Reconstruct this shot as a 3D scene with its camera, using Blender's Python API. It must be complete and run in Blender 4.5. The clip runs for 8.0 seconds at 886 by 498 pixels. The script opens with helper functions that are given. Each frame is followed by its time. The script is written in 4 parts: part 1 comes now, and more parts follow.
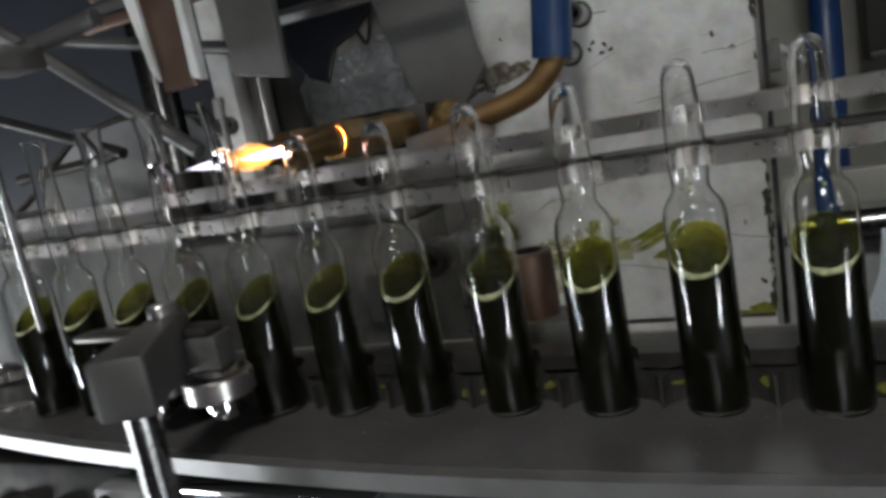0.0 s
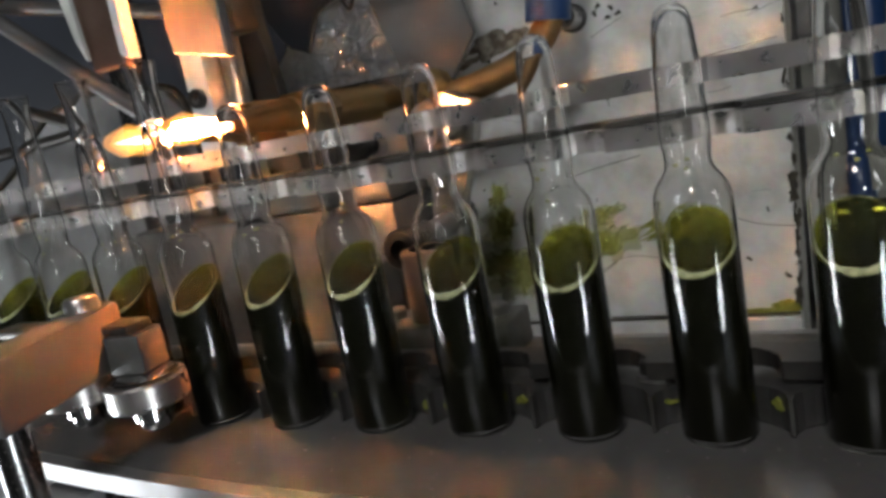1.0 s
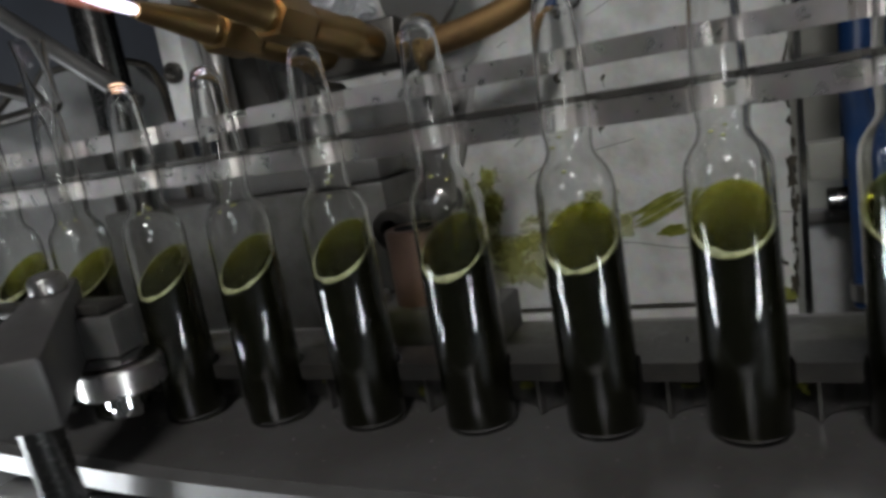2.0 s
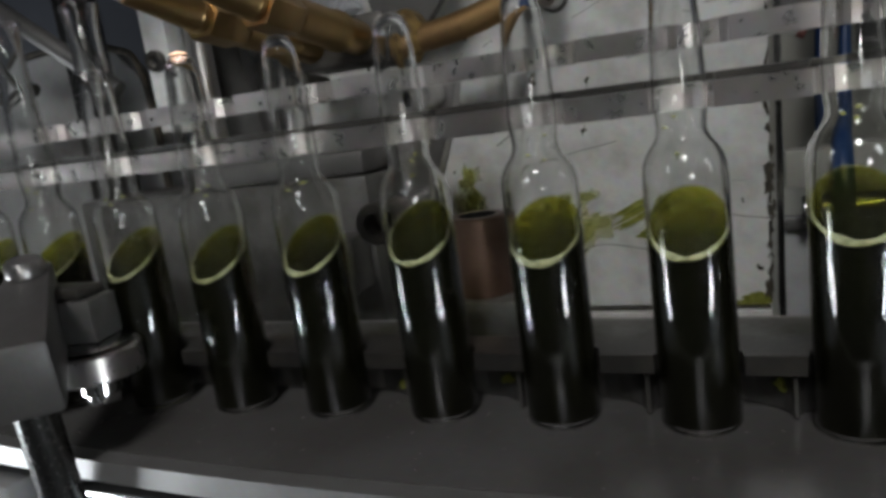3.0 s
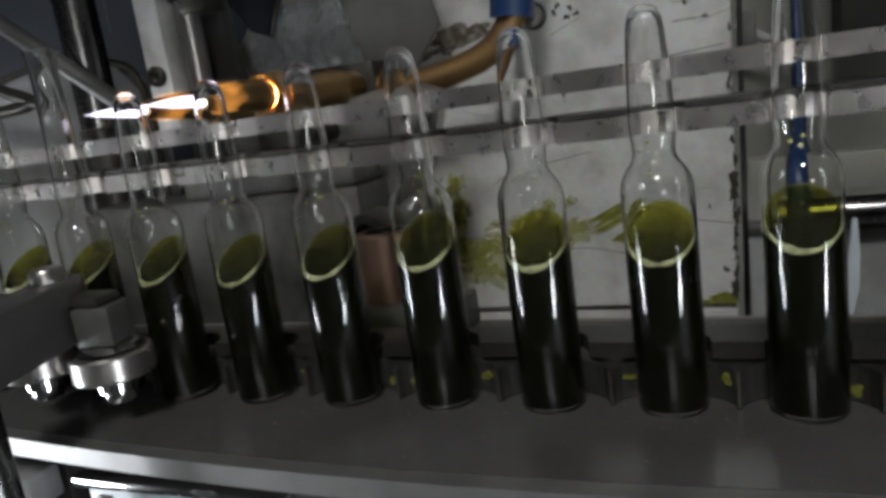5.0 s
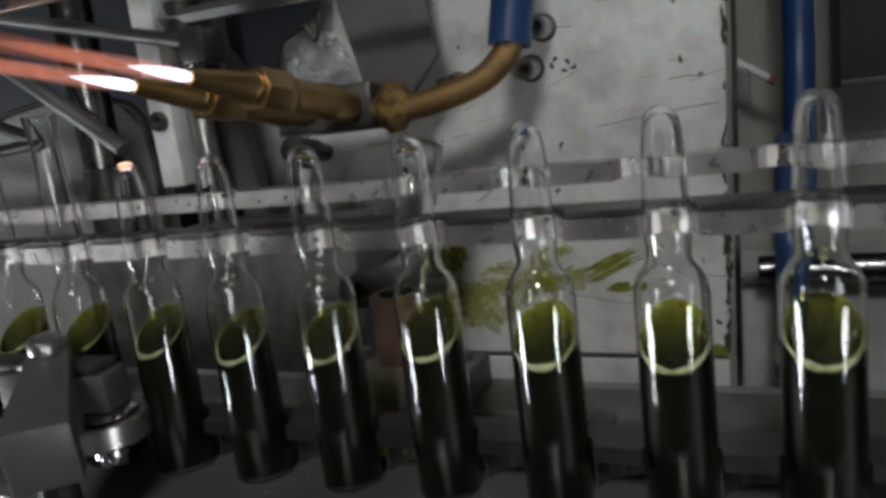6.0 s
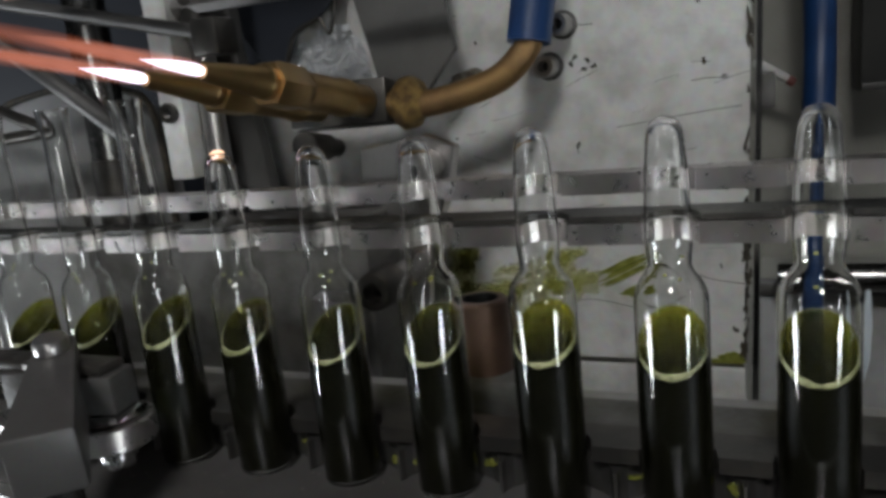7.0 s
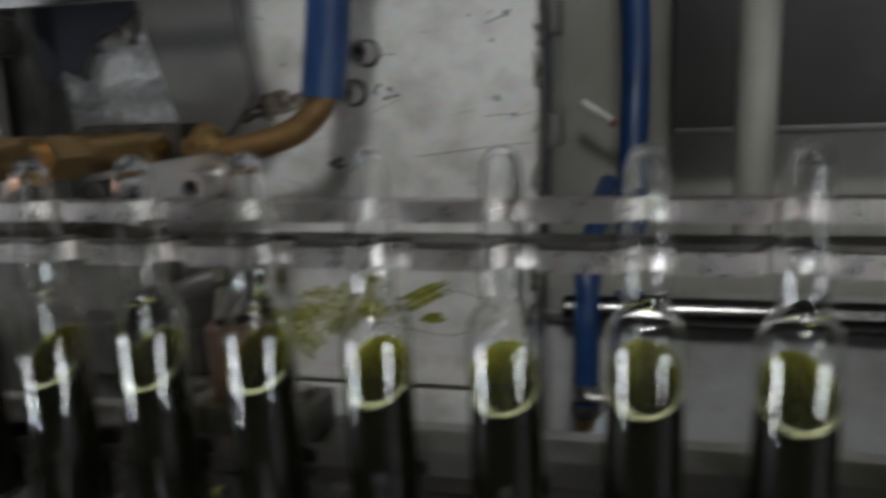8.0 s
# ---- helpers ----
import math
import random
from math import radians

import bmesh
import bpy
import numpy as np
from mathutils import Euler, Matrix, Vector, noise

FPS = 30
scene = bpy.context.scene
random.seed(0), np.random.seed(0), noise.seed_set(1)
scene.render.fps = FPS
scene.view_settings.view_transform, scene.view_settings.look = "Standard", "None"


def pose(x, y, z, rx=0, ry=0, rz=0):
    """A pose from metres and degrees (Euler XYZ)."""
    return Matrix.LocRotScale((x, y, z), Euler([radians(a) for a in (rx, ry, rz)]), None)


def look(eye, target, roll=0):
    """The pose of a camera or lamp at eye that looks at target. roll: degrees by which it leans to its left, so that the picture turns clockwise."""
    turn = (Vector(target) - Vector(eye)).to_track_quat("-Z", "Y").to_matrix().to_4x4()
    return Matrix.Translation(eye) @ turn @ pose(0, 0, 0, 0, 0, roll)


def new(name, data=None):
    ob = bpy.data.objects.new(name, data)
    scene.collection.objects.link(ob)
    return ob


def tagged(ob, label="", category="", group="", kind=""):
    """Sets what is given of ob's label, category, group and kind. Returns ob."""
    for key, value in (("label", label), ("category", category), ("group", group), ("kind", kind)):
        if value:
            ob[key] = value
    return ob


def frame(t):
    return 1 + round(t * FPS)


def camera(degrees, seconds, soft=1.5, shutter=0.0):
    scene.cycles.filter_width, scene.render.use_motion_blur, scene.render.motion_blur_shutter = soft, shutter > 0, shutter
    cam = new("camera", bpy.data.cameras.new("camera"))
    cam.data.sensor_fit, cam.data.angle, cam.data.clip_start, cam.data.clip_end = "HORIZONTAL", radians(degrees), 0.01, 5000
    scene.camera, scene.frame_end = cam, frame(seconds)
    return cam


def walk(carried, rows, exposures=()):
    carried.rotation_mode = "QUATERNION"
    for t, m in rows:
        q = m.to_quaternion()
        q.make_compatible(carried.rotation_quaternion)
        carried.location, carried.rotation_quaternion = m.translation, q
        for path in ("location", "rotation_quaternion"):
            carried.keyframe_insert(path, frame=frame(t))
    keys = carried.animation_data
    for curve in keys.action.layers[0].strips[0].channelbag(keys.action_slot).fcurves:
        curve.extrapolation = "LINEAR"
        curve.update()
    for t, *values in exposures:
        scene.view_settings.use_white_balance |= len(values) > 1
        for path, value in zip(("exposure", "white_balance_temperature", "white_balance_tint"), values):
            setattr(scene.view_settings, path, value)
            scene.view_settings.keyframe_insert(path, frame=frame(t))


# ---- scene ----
# Machine space: X along the row of ampoules, Y away from the operator, Z up along the ampoules.
# The machine's table leans back, so that the liquid in the ampoules stands oblique to their axes.
LEAN = 38.0
PITCH = 0.032
TILT = pose(0, 0, 1.05, -LEAN, 0, 0)
SLOPE = math.tan(radians(LEAN))

# ---- camera ----
cam = camera(62.0, 8.0, soft=3.5, shutter=0.65)
CAMERA_ROWS = [
    (0.0, 0.1840, -0.2151, 0.0986, 79.90, 10.71, 23.76),
    (0.5, 0.1914, -0.1909, 0.0869, 80.33, 10.15, 25.55),
    (1.0, 0.1866, -0.1730, 0.0893, 79.16, 10.57, 26.06),
    (1.2, 0.1861, -0.1723, 0.0893, 79.05, 10.48, 26.27),
    (2.5, 0.1670, -0.1634, 0.0796, 78.40, 8.89, 22.19),
    (3.0, 0.1706, -0.1681, 0.0805, 78.50, 7.85, 22.29),
    (3.5, 0.1816, -0.1724, 0.0876, 77.22, 8.58, 21.84),
    (4.0, 0.1839, -0.1773, 0.0917, 75.62, 8.80, 22.05),
    (4.2, 0.1842, -0.1793, 0.0921, 75.40, 8.82, 21.92),
    (5.5, 0.1785, -0.1882, 0.0881, 79.39, 7.61, 21.30),
    (6.0, 0.1854, -0.1832, 0.1097, 78.49, 7.08, 21.74),
    (6.5, 0.1852, -0.1755, 0.1127, 77.62, 6.69, 21.86),
    (7.0, 0.1794, -0.1776, 0.1133, 77.82, 5.95, 22.36),
    (7.5, 0.1851, -0.1748, 0.1059, 78.53, 3.50, 19.78),
    (8.0, 0.2209, -0.1646, 0.1118, 78.92, 2.13, 14.23),
]
walk(cam, [(t, TILT @ pose(x, y, z, rx, ry, rz)) for t, x, y, z, rx, ry, rz in CAMERA_ROWS])

# ---- light ----
scene.view_settings.exposure = 0.0
world = bpy.data.worlds.new("world")
scene.world = world
world.use_nodes = True
sky = world.node_tree.nodes.new("ShaderNodeTexSky")
sky.sky_type, sky.sun_disc, sky.sun_elevation, sky.sun_rotation = "NISHITA", False, radians(40), radians(200)
world.node_tree.links.new(sky.outputs["Color"], world.node_tree.nodes["Background"].inputs["Color"])
world.node_tree.nodes["Background"].inputs["Strength"].default_value = 0.1


def window_light(name, where, target, size, size_y, watts, colour):
    lamp = bpy.data.lights.new(name, "AREA")
    lamp.shape, lamp.size, lamp.size_y, lamp.energy, lamp.color = "RECTANGLE", size, size_y, watts, colour
    ob = new(name, lamp)
    ob.matrix_world = look(where, target)
    return ob


window_light("window_light", (-2.52, -1.34, 1.02), (0, -0.1, 1.05), 0.85, 0.44, 42, (0.88, 0.94, 1.0))
window_light("window_light", (2.52, -1.85, 1.44), (0, -0.1, 1.05), 0.60, 0.28, 19, (0.88, 0.94, 1.0))
# two unseen overhead fills, added to brighten the panel and the table
window_light("overhead_fill_light", (1.55, -2.1, 2.93), (0.6, -0.6, 1.0), 0.35, 0.3, 9, (0.98, 0.98, 0.97))
window_light("overhead_fill_light", (0.35, -0.25, 2.93), (0.2, -0.1, 1.0), 0.35, 0.3, 15.5, (0.98, 0.98, 0.97))


# ---- materials ----
def material(name, colour, rough=0.5, metal=0.0, second=None, scale=40.0, amount=0.5, fine=900.0, bump=0.15, depth=0.0004, stretch=(1, 1, 1), rough_vary=0.12):
    """A surface with large stains, fine grain and relief."""
    m = bpy.data.materials.new(name)
    m.use_nodes = True
    nodes, links = m.node_tree.nodes, m.node_tree.links
    shader = nodes["Principled BSDF"]
    place = nodes.new("ShaderNodeTexCoord")
    mapping = nodes.new("ShaderNodeMapping")
    mapping.inputs["Scale"].default_value = stretch
    links.new(place.outputs["Object"], mapping.inputs["Vector"])
    big, small = nodes.new("ShaderNodeTexNoise"), nodes.new("ShaderNodeTexNoise")
    for n, s, d in ((big, scale, 6), (small, fine, 3)):
        n.inputs["Scale"].default_value, n.inputs["Detail"].default_value = s, d
        links.new(mapping.outputs["Vector"], n.inputs["Vector"])
    ramp = nodes.new("ShaderNodeValToRGB")
    ramp.color_ramp.elements[0].position, ramp.color_ramp.elements[1].position = 0.42, 0.66
    links.new(big.outputs["Fac"], ramp.inputs["Fac"])
    strength = nodes.new("ShaderNodeMath")
    strength.operation = "MULTIPLY"
    strength.inputs[1].default_value = amount
    links.new(ramp.outputs["Color"], strength.inputs[0])
    mix = nodes.new("ShaderNodeMix")
    mix.data_type = "RGBA"
    second = second or tuple(c * 0.55 for c in colour)
    mix.inputs["A"].default_value, mix.inputs["B"].default_value = (*colour, 1), (*second, 1)
    links.new(strength.outputs[0], mix.inputs["Factor"])
    grain = nodes.new("ShaderNodeMix")
    grain.data_type, grain.blend_type = "RGBA", "MULTIPLY"
    grain.inputs["Factor"].default_value = 0.25
    links.new(mix.outputs["Result"], grain.inputs["A"])
    links.new(small.outputs["Color"], grain.inputs["B"])
    links.new(grain.outputs["Result"], shader.inputs["Base Color"])
    spread = nodes.new("ShaderNodeMapRange")
    spread.inputs["To Min"].default_value, spread.inputs["To Max"].default_value = max(rough - rough_vary, 0.02), min(rough + rough_vary, 1)
    links.new(small.outputs["Fac"], spread.inputs["Value"])
    links.new(spread.outputs["Result"], shader.inputs["Roughness"])
    shader.inputs["Metallic"].default_value = metal
    relief = nodes.new("ShaderNodeBump")
    relief.inputs["Strength"].default_value, relief.inputs["Distance"].default_value = bump, depth
    links.new(small.outputs["Fac"], relief.inputs["Height"])
    links.new(relief.outputs["Normal"], shader.inputs["Normal"])
    return m


def glass_material(name, colour, ior=1.47, rough=0.0):
    m = bpy.data.materials.new(name)
    m.use_nodes = True
    shader = m.node_tree.nodes["Principled BSDF"]
    shader.inputs["Base Color"].default_value = (*colour, 1)
    shader.inputs["Roughness"].default_value = rough
    shader.inputs["Transmission Weight"].default_value = 1.0
    shader.inputs["IOR"].default_value = ior
    return m


def flame_material(name, colour, strength, solid):
    """Burning gas: it gives off light and lets most of what is behind it through."""
    m = bpy.data.materials.new(name)
    m.use_nodes = True
    nodes, links = m.node_tree.nodes, m.node_tree.links
    glow, clear, both = nodes.new("ShaderNodeEmission"), nodes.new("ShaderNodeBsdfTransparent"), nodes.new("ShaderNodeAddShader")
    glow.inputs["Color"].default_value = (*colour, 1)
    place, wisps = nodes.new("ShaderNodeTexCoord"), nodes.new("ShaderNodeTexNoise")
    wisps.inputs["Scale"].default_value = 180
    links.new(place.outputs["Object"], wisps.inputs["Vector"])
    span = nodes.new("ShaderNodeMapRange")
    span.inputs["To Min"].default_value, span.inputs["To Max"].default_value = strength * solid * 0.4, strength * solid * 1.6
    links.new(wisps.outputs["Fac"], span.inputs["Value"])
    links.new(span.outputs["Result"], glow.inputs["Strength"])
    links.new(clear.outputs[0], both.inputs[0])
    links.new(glow.outputs[0], both.inputs[1])
    links.new(both.outputs[0], nodes["Material Output"].inputs["Surface"])
    return m


PAINT = material("worn_white_paint", (0.66, 0.66, 0.645), 0.48, 0, (0.36, 0.35, 0.325), 55, 0.6, 240, 0.4, 0.0012, (1, 1, 1), 0.18)
BEIGE = material("beige_paint", (0.30, 0.295, 0.265), 0.5, 0, (0.21, 0.20, 0.175), 14, 0.6, 500)
OFFWHITE = material("dirty_white_paint", (0.36, 0.365, 0.37), 0.5, 0, (0.22, 0.215, 0.21), 24, 0.8, 330, 0.3, 0.0008)
DARKBOX = material("dark_grey_enamel", (0.055, 0.055, 0.052), 0.5, 0, (0.035, 0.035, 0.035), 20, 0.6)
STEEL = material("brushed_steel", (0.52, 0.51, 0.50), 0.32, 1, (0.34, 0.32, 0.30), 60, 0.6, 1500, 0.2, 0.0002)
DULL = material("dull_plate_steel", (0.31, 0.306, 0.30), 0.42, 0.2, (0.14, 0.136, 0.13), 22, 0.85, 420, 0.15, 0.0003)
PLATE = material("oiled_table_steel", (0.115, 0.112, 0.110), 0.24, 0, (0.085, 0.08, 0.076), 20, 0.85, 420, 0.10, 0.0002, (1, 1, 1), 0.08)
PLATE.node_tree.nodes["Principled BSDF"].inputs["Specular IOR Level"].default_value = 0.6
FOIL = material("crumpled_foil", (0.93, 0.95, 0.97), 0.18, 0.30, (0.80, 0.82, 0.84), 90, 0.6)
LIPSTEEL = material("worn_lip_steel", (0.30, 0.295, 0.29), 0.42, 0.6, (0.22, 0.215, 0.21), 50, 0.7, 900, 0.2, 0.0002)
SHINY = material("polished_steel", (0.70, 0.70, 0.70), 0.14, 1, (0.5, 0.49, 0.48), 80, 0.5, 1200, 0.08, 0.0001)
RACK = material("rack_steel", (0.45, 0.43, 0.415), 0.30, 0.85, (0.26, 0.23, 0.21), 45, 0.7, 260, 0.1, 0.0002)
BLACKENED = material("blackened_steel", (0.05, 0.048, 0.045), 0.38, 0.6, (0.11, 0.10, 0.085), 70, 0.55)
GUNMETAL = material("grey_lever_steel", (0.13, 0.126, 0.122), 0.46, 0.45, (0.09, 0.088, 0.086), 50, 0.6)
GREYIRON = material("grey_cast_iron", (0.12, 0.117, 0.113), 0.5, 0.3, (0.06, 0.058, 0.05), 60, 0.8, 400, 0.35, 0.0006)
BRASS = material("tarnished_brass", (0.44, 0.30, 0.135), 0.33, 0.95, (0.30, 0.19, 0.09), 40, 0.5, 300, 0.0, 0.0001, (1, 1, 1), 0.03)
COPPER = material("dull_brown_pipe", (0.34, 0.21, 0.09), 0.48, 0.8, (0.20, 0.12, 0.06), 70, 0.8, 700, 0.2, 0.0003)
BRAZE = material("brazed_joint", (0.36, 0.24, 0.09), 0.42, 0.9, (0.10, 0.06, 0.03), 160, 0.9, 1400, 0.9, 0.001)
BRONZE = material("brown_bronze", (0.20, 0.13, 0.10), 0.4, 0.7, (0.12, 0.07, 0.05), 60, 0.7)
BLUE = material("blue_rubber_hose", (0.012, 0.045, 0.14), 0.38, 0, (0.008, 0.025, 0.08), 60, 0.5)
PALEBLUE = material("pale_blue_plastic", (0.66, 0.74, 0.80), 0.35, 0, (0.52, 0.58, 0.64), 50, 0.4)
NAVY = material("blue_black_enamel", (0.022, 0.026, 0.036), 0.45, 0, (0.012, 0.014, 0.02), 12, 0.6)
BLACK = material("black_rubber", (0.018, 0.018, 0.02), 0.5, 0, (0.03, 0.03, 0.03), 60, 0.4)
WOODRED = material("red_tipped_plastic", (0.22, 0.08, 0.07), 0.4)
STAIN = material("dried_green_extract", (0.15, 0.16, 0.022), 0.35, 0, (0.27, 0.28, 0.07), 180, 0.9, 700, 0.4, 0.0006)
FAINT = material("faint_yellow_stain", (0.42, 0.43, 0.05), 0.5, 0, (0.50, 0.50, 0.16), 110, 0.95, 500)
GRIME = material("black_grime", (0.03, 0.026, 0.02), 0.7, 0, (0.10, 0.08, 0.05), 300, 0.7)
BROWNBLACK = material("brown_black_blot", (0.09, 0.07, 0.05), 0.7, 0, (0.30, 0.27, 0.22), 220, 0.95, 600)
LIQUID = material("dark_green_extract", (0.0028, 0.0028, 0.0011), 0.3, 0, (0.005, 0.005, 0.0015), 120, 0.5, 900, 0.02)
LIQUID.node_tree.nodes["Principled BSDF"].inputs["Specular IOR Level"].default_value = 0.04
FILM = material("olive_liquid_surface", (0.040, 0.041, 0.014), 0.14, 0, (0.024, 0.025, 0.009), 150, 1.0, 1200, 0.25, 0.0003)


def mixed_with_clear(m, tint):
    """Let light pass through a surface; returns the shader mix, whose factor is the share that passes."""
    nodes, links = m.node_tree.nodes, m.node_tree.links
    clear, mix = nodes.new("ShaderNodeBsdfTransparent"), nodes.new("ShaderNodeMixShader")
    clear.inputs["Color"].default_value = (*tint, 1)
    links.new(nodes["Principled BSDF"].outputs[0], mix.inputs[1])
    links.new(clear.outputs[0], mix.inputs[2])
    links.new(mix.outputs[0], nodes["Material Output"].inputs["Surface"])
    return mix


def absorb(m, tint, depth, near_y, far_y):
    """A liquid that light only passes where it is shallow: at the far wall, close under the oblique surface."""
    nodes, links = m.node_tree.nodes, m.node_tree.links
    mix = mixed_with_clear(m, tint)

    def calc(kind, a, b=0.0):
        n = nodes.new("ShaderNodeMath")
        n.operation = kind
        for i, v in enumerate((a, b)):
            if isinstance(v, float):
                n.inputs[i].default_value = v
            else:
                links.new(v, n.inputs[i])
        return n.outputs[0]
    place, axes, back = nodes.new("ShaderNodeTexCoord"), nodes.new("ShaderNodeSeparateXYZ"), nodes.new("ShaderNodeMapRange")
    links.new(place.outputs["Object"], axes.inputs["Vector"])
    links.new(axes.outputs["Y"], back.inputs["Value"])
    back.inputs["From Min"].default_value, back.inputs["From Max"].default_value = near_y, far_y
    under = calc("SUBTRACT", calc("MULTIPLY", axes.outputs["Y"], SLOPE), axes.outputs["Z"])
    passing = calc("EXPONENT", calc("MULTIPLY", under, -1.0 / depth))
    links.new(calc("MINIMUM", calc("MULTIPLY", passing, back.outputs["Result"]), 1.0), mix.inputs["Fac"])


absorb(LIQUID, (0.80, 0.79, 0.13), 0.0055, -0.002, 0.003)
mixed_with_clear(FAINT, (1, 1, 1)).inputs["Fac"].default_value = 0.60
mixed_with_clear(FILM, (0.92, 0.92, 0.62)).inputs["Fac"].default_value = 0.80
FROTH = material("pale_green_froth", (0.24, 0.245, 0.13), 0.55, 0, (0.11, 0.115, 0.05), 500, 1.0, 1600, 0.5, 0.0003)
ROD = material("worn_rod_steel", (0.24, 0.24, 0.235), 0.24, 1, (0.16, 0.155, 0.15), 60, 0.6, 900, 0.1, 0.0001)
TOOTH = material("worn_tooth_steel", (0.16, 0.156, 0.15), 0.36, 0.75, (0.10, 0.095, 0.085), 90, 0.7, 500, 0.2, 0.0003)
GLASS = glass_material("clear_ampoule_glass", (0.985, 0.99, 0.985))
HOT = flame_material("glowing_hot_glass", (1.0, 0.62, 0.40), 1.6, 0.6)
FLAME_CORE = flame_material("white_gas_flame", (0.86, 0.80, 1.0), 2.2, 0.3)
FLAME_PLUME = flame_material("pink_flame_plume", (1.0, 0.38, 0.28), 0.50, 0.12)
FLAME_TAIL = flame_material("faint_flame_tail", (0.9, 0.24, 0.11), 0.4, 0.09)
FLAME_SODIUM = flame_material("yellow_sodium_flame", (1.0, 0.42, 0.08), 1.15, 0.3)
FLAME_HEART = flame_material("bright_flame_heart", (1.0, 0.25, 0.06), 2700, 0.85)
ROOM = material("room_plaster", (0.085, 0.085, 0.082), 0.8, 0, (0.06, 0.06, 0.058), 1.5, 0.6, 60)
ROOMFLOOR = material("room_floor", (0.11, 0.11, 0.105), 0.6, 0, (0.08, 0.08, 0.075), 2, 0.6, 80)


# ---- building helpers ----
def mesh_of(name, bm, mat, smooth=True, sharp=40, recalc=True):
    if recalc:
        bmesh.ops.recalc_face_normals(bm, faces=bm.faces)
    for f in bm.faces:
        f.smooth = smooth
    if smooth:
        for e in bm.edges:
            if len(e.link_faces) == 2 and e.calc_face_angle(0) > radians(sharp):
                e.smooth = False
    data = bpy.data.meshes.new(name)
    bm.to_mesh(data)
    bm.free()
    data.materials.append(mat)
    return data


def part(name, bm, mat, parent, label="", at=None, smooth=True):
    ob = new(name, bm if isinstance(bm, bpy.types.Mesh) else mesh_of(name, bm, mat, smooth))
    ob.parent = parent
    if at is not None:
        ob.matrix_basis = at
    if label:
        ob["label"] = label
    return ob


def thing(name, label, category, at=None, group="", kind=""):
    ob = new(name)
    ob.empty_display_size = 0.01
    ob.matrix_world = TILT @ (at or Matrix())
    return tagged(ob, label, category, group, kind)


def solid(name, bm, mat, label, category, at=None, group="", kind="", smooth=True):
    ob = new(name, mesh_of(name, bm, mat, smooth))
    ob.matrix_world = TILT @ (at or Matrix())
    return tagged(ob, label, category, group, kind)


def box(x0, x1, y0, y1, z0, z1, bevel=0.0008, bm=None):
    bm = bm or bmesh.new()
    made = bmesh.ops.create_cube(bm, size=1, matrix=Matrix.Translation(((x0 + x1) / 2, (y0 + y1) / 2, (z0 + z1) / 2)) @ Matrix.Diagonal((x1 - x0, y1 - y0, z1 - z0, 1)))
    if bevel:
        edges = list({e for v in made["verts"] for e in v.link_edges})
        bmesh.ops.bevel(bm, geom=edges, offset=bevel, segments=2, profile=0.5, affect="EDGES")
    return bm


def lathe(profile, n=32, bm=None, at=None):
    """Turn a line of (radius, height) about Z."""
    bm = bm or bmesh.new()
    at = at or Matrix()
    rings = []
    for r, z in profile:
        if r < 1e-6:
            rings.append([bm.verts.new(at @ Vector((0, 0, z)))])
        else:
            rings.append([bm.verts.new(at @ Vector((r * math.cos(2 * math.pi * i / n), r * math.sin(2 * math.pi * i / n), z))) for i in range(n)])
    for a, b in zip(rings, rings[1:]):
        for i in range(n):
            j = (i + 1) % n
            if len(a) == 1 and len(b) == 1:
                continue
            if len(a) == 1:
                bm.faces.new((a[0], b[j], b[i]))
            elif len(b) == 1:
                bm.faces.new((a[i], a[j], b[0]))
            else:
                bm.faces.new((a[i], a[j], b[j], b[i]))
    return bm


def rod_between(a, b, r, n=20, bm=None, bevel=0.12):
    a, b = Vector(a), Vector(b)
    d = b - a
    at = Matrix.Translation(a) @ d.to_track_quat("Z", "Y").to_matrix().to_4x4()
    l, c = d.length, r * bevel
    return lathe([(0, 0), (r - c, 0), (r, c), (r, l - c), (r - c, l), (0, l)], n, bm, at)


def tube_along(points, r, n=16, bm=None, steps=8):
    """A round tube along a smooth line through points."""
    pts = [Vector(p) for p in points]
    line = []
    for i in range(len(pts) - 1):
        p0, p1, p2, p3 = pts[max(i - 1, 0)], pts[i], pts[i + 1], pts[min(i + 2, len(pts) - 1)]
        for s in range(steps):
            t = s / steps
            line.append(0.5 * (2 * p1 + (p2 - p0) * t + (2 * p0 - 5 * p1 + 4 * p2 - p3) * t * t + (3 * p1 - p0 - 3 * p2 + p3) * t ** 3))
    line.append(pts[-1])
    bm = bm or bmesh.new()
    rings, side = [], Vector((0.31, 0.17, 0.93))
    for i, p in enumerate(line):
        d = (line[min(i + 1, len(line) - 1)] - line[max(i - 1, 0)]).normalized()
        u = d.cross(side).normalized()
        w = d.cross(u)
        rings.append([bm.verts.new(p + r * (math.cos(2 * math.pi * k / n) * u + math.sin(2 * math.pi * k / n) * w)) for k in range(n)])
    for a, b in zip(rings, rings[1:]):
        for i in range(n):
            j = (i + 1) % n
            bm.faces.new((a[i], a[j], b[j], b[i]))
    bm.faces.new(rings[0][::-1])
    bm.faces.new(rings[-1])
    return bm


def moved(bm, m):
    bmesh.ops.transform(bm, matrix=m, verts=bm.verts)
    return bm


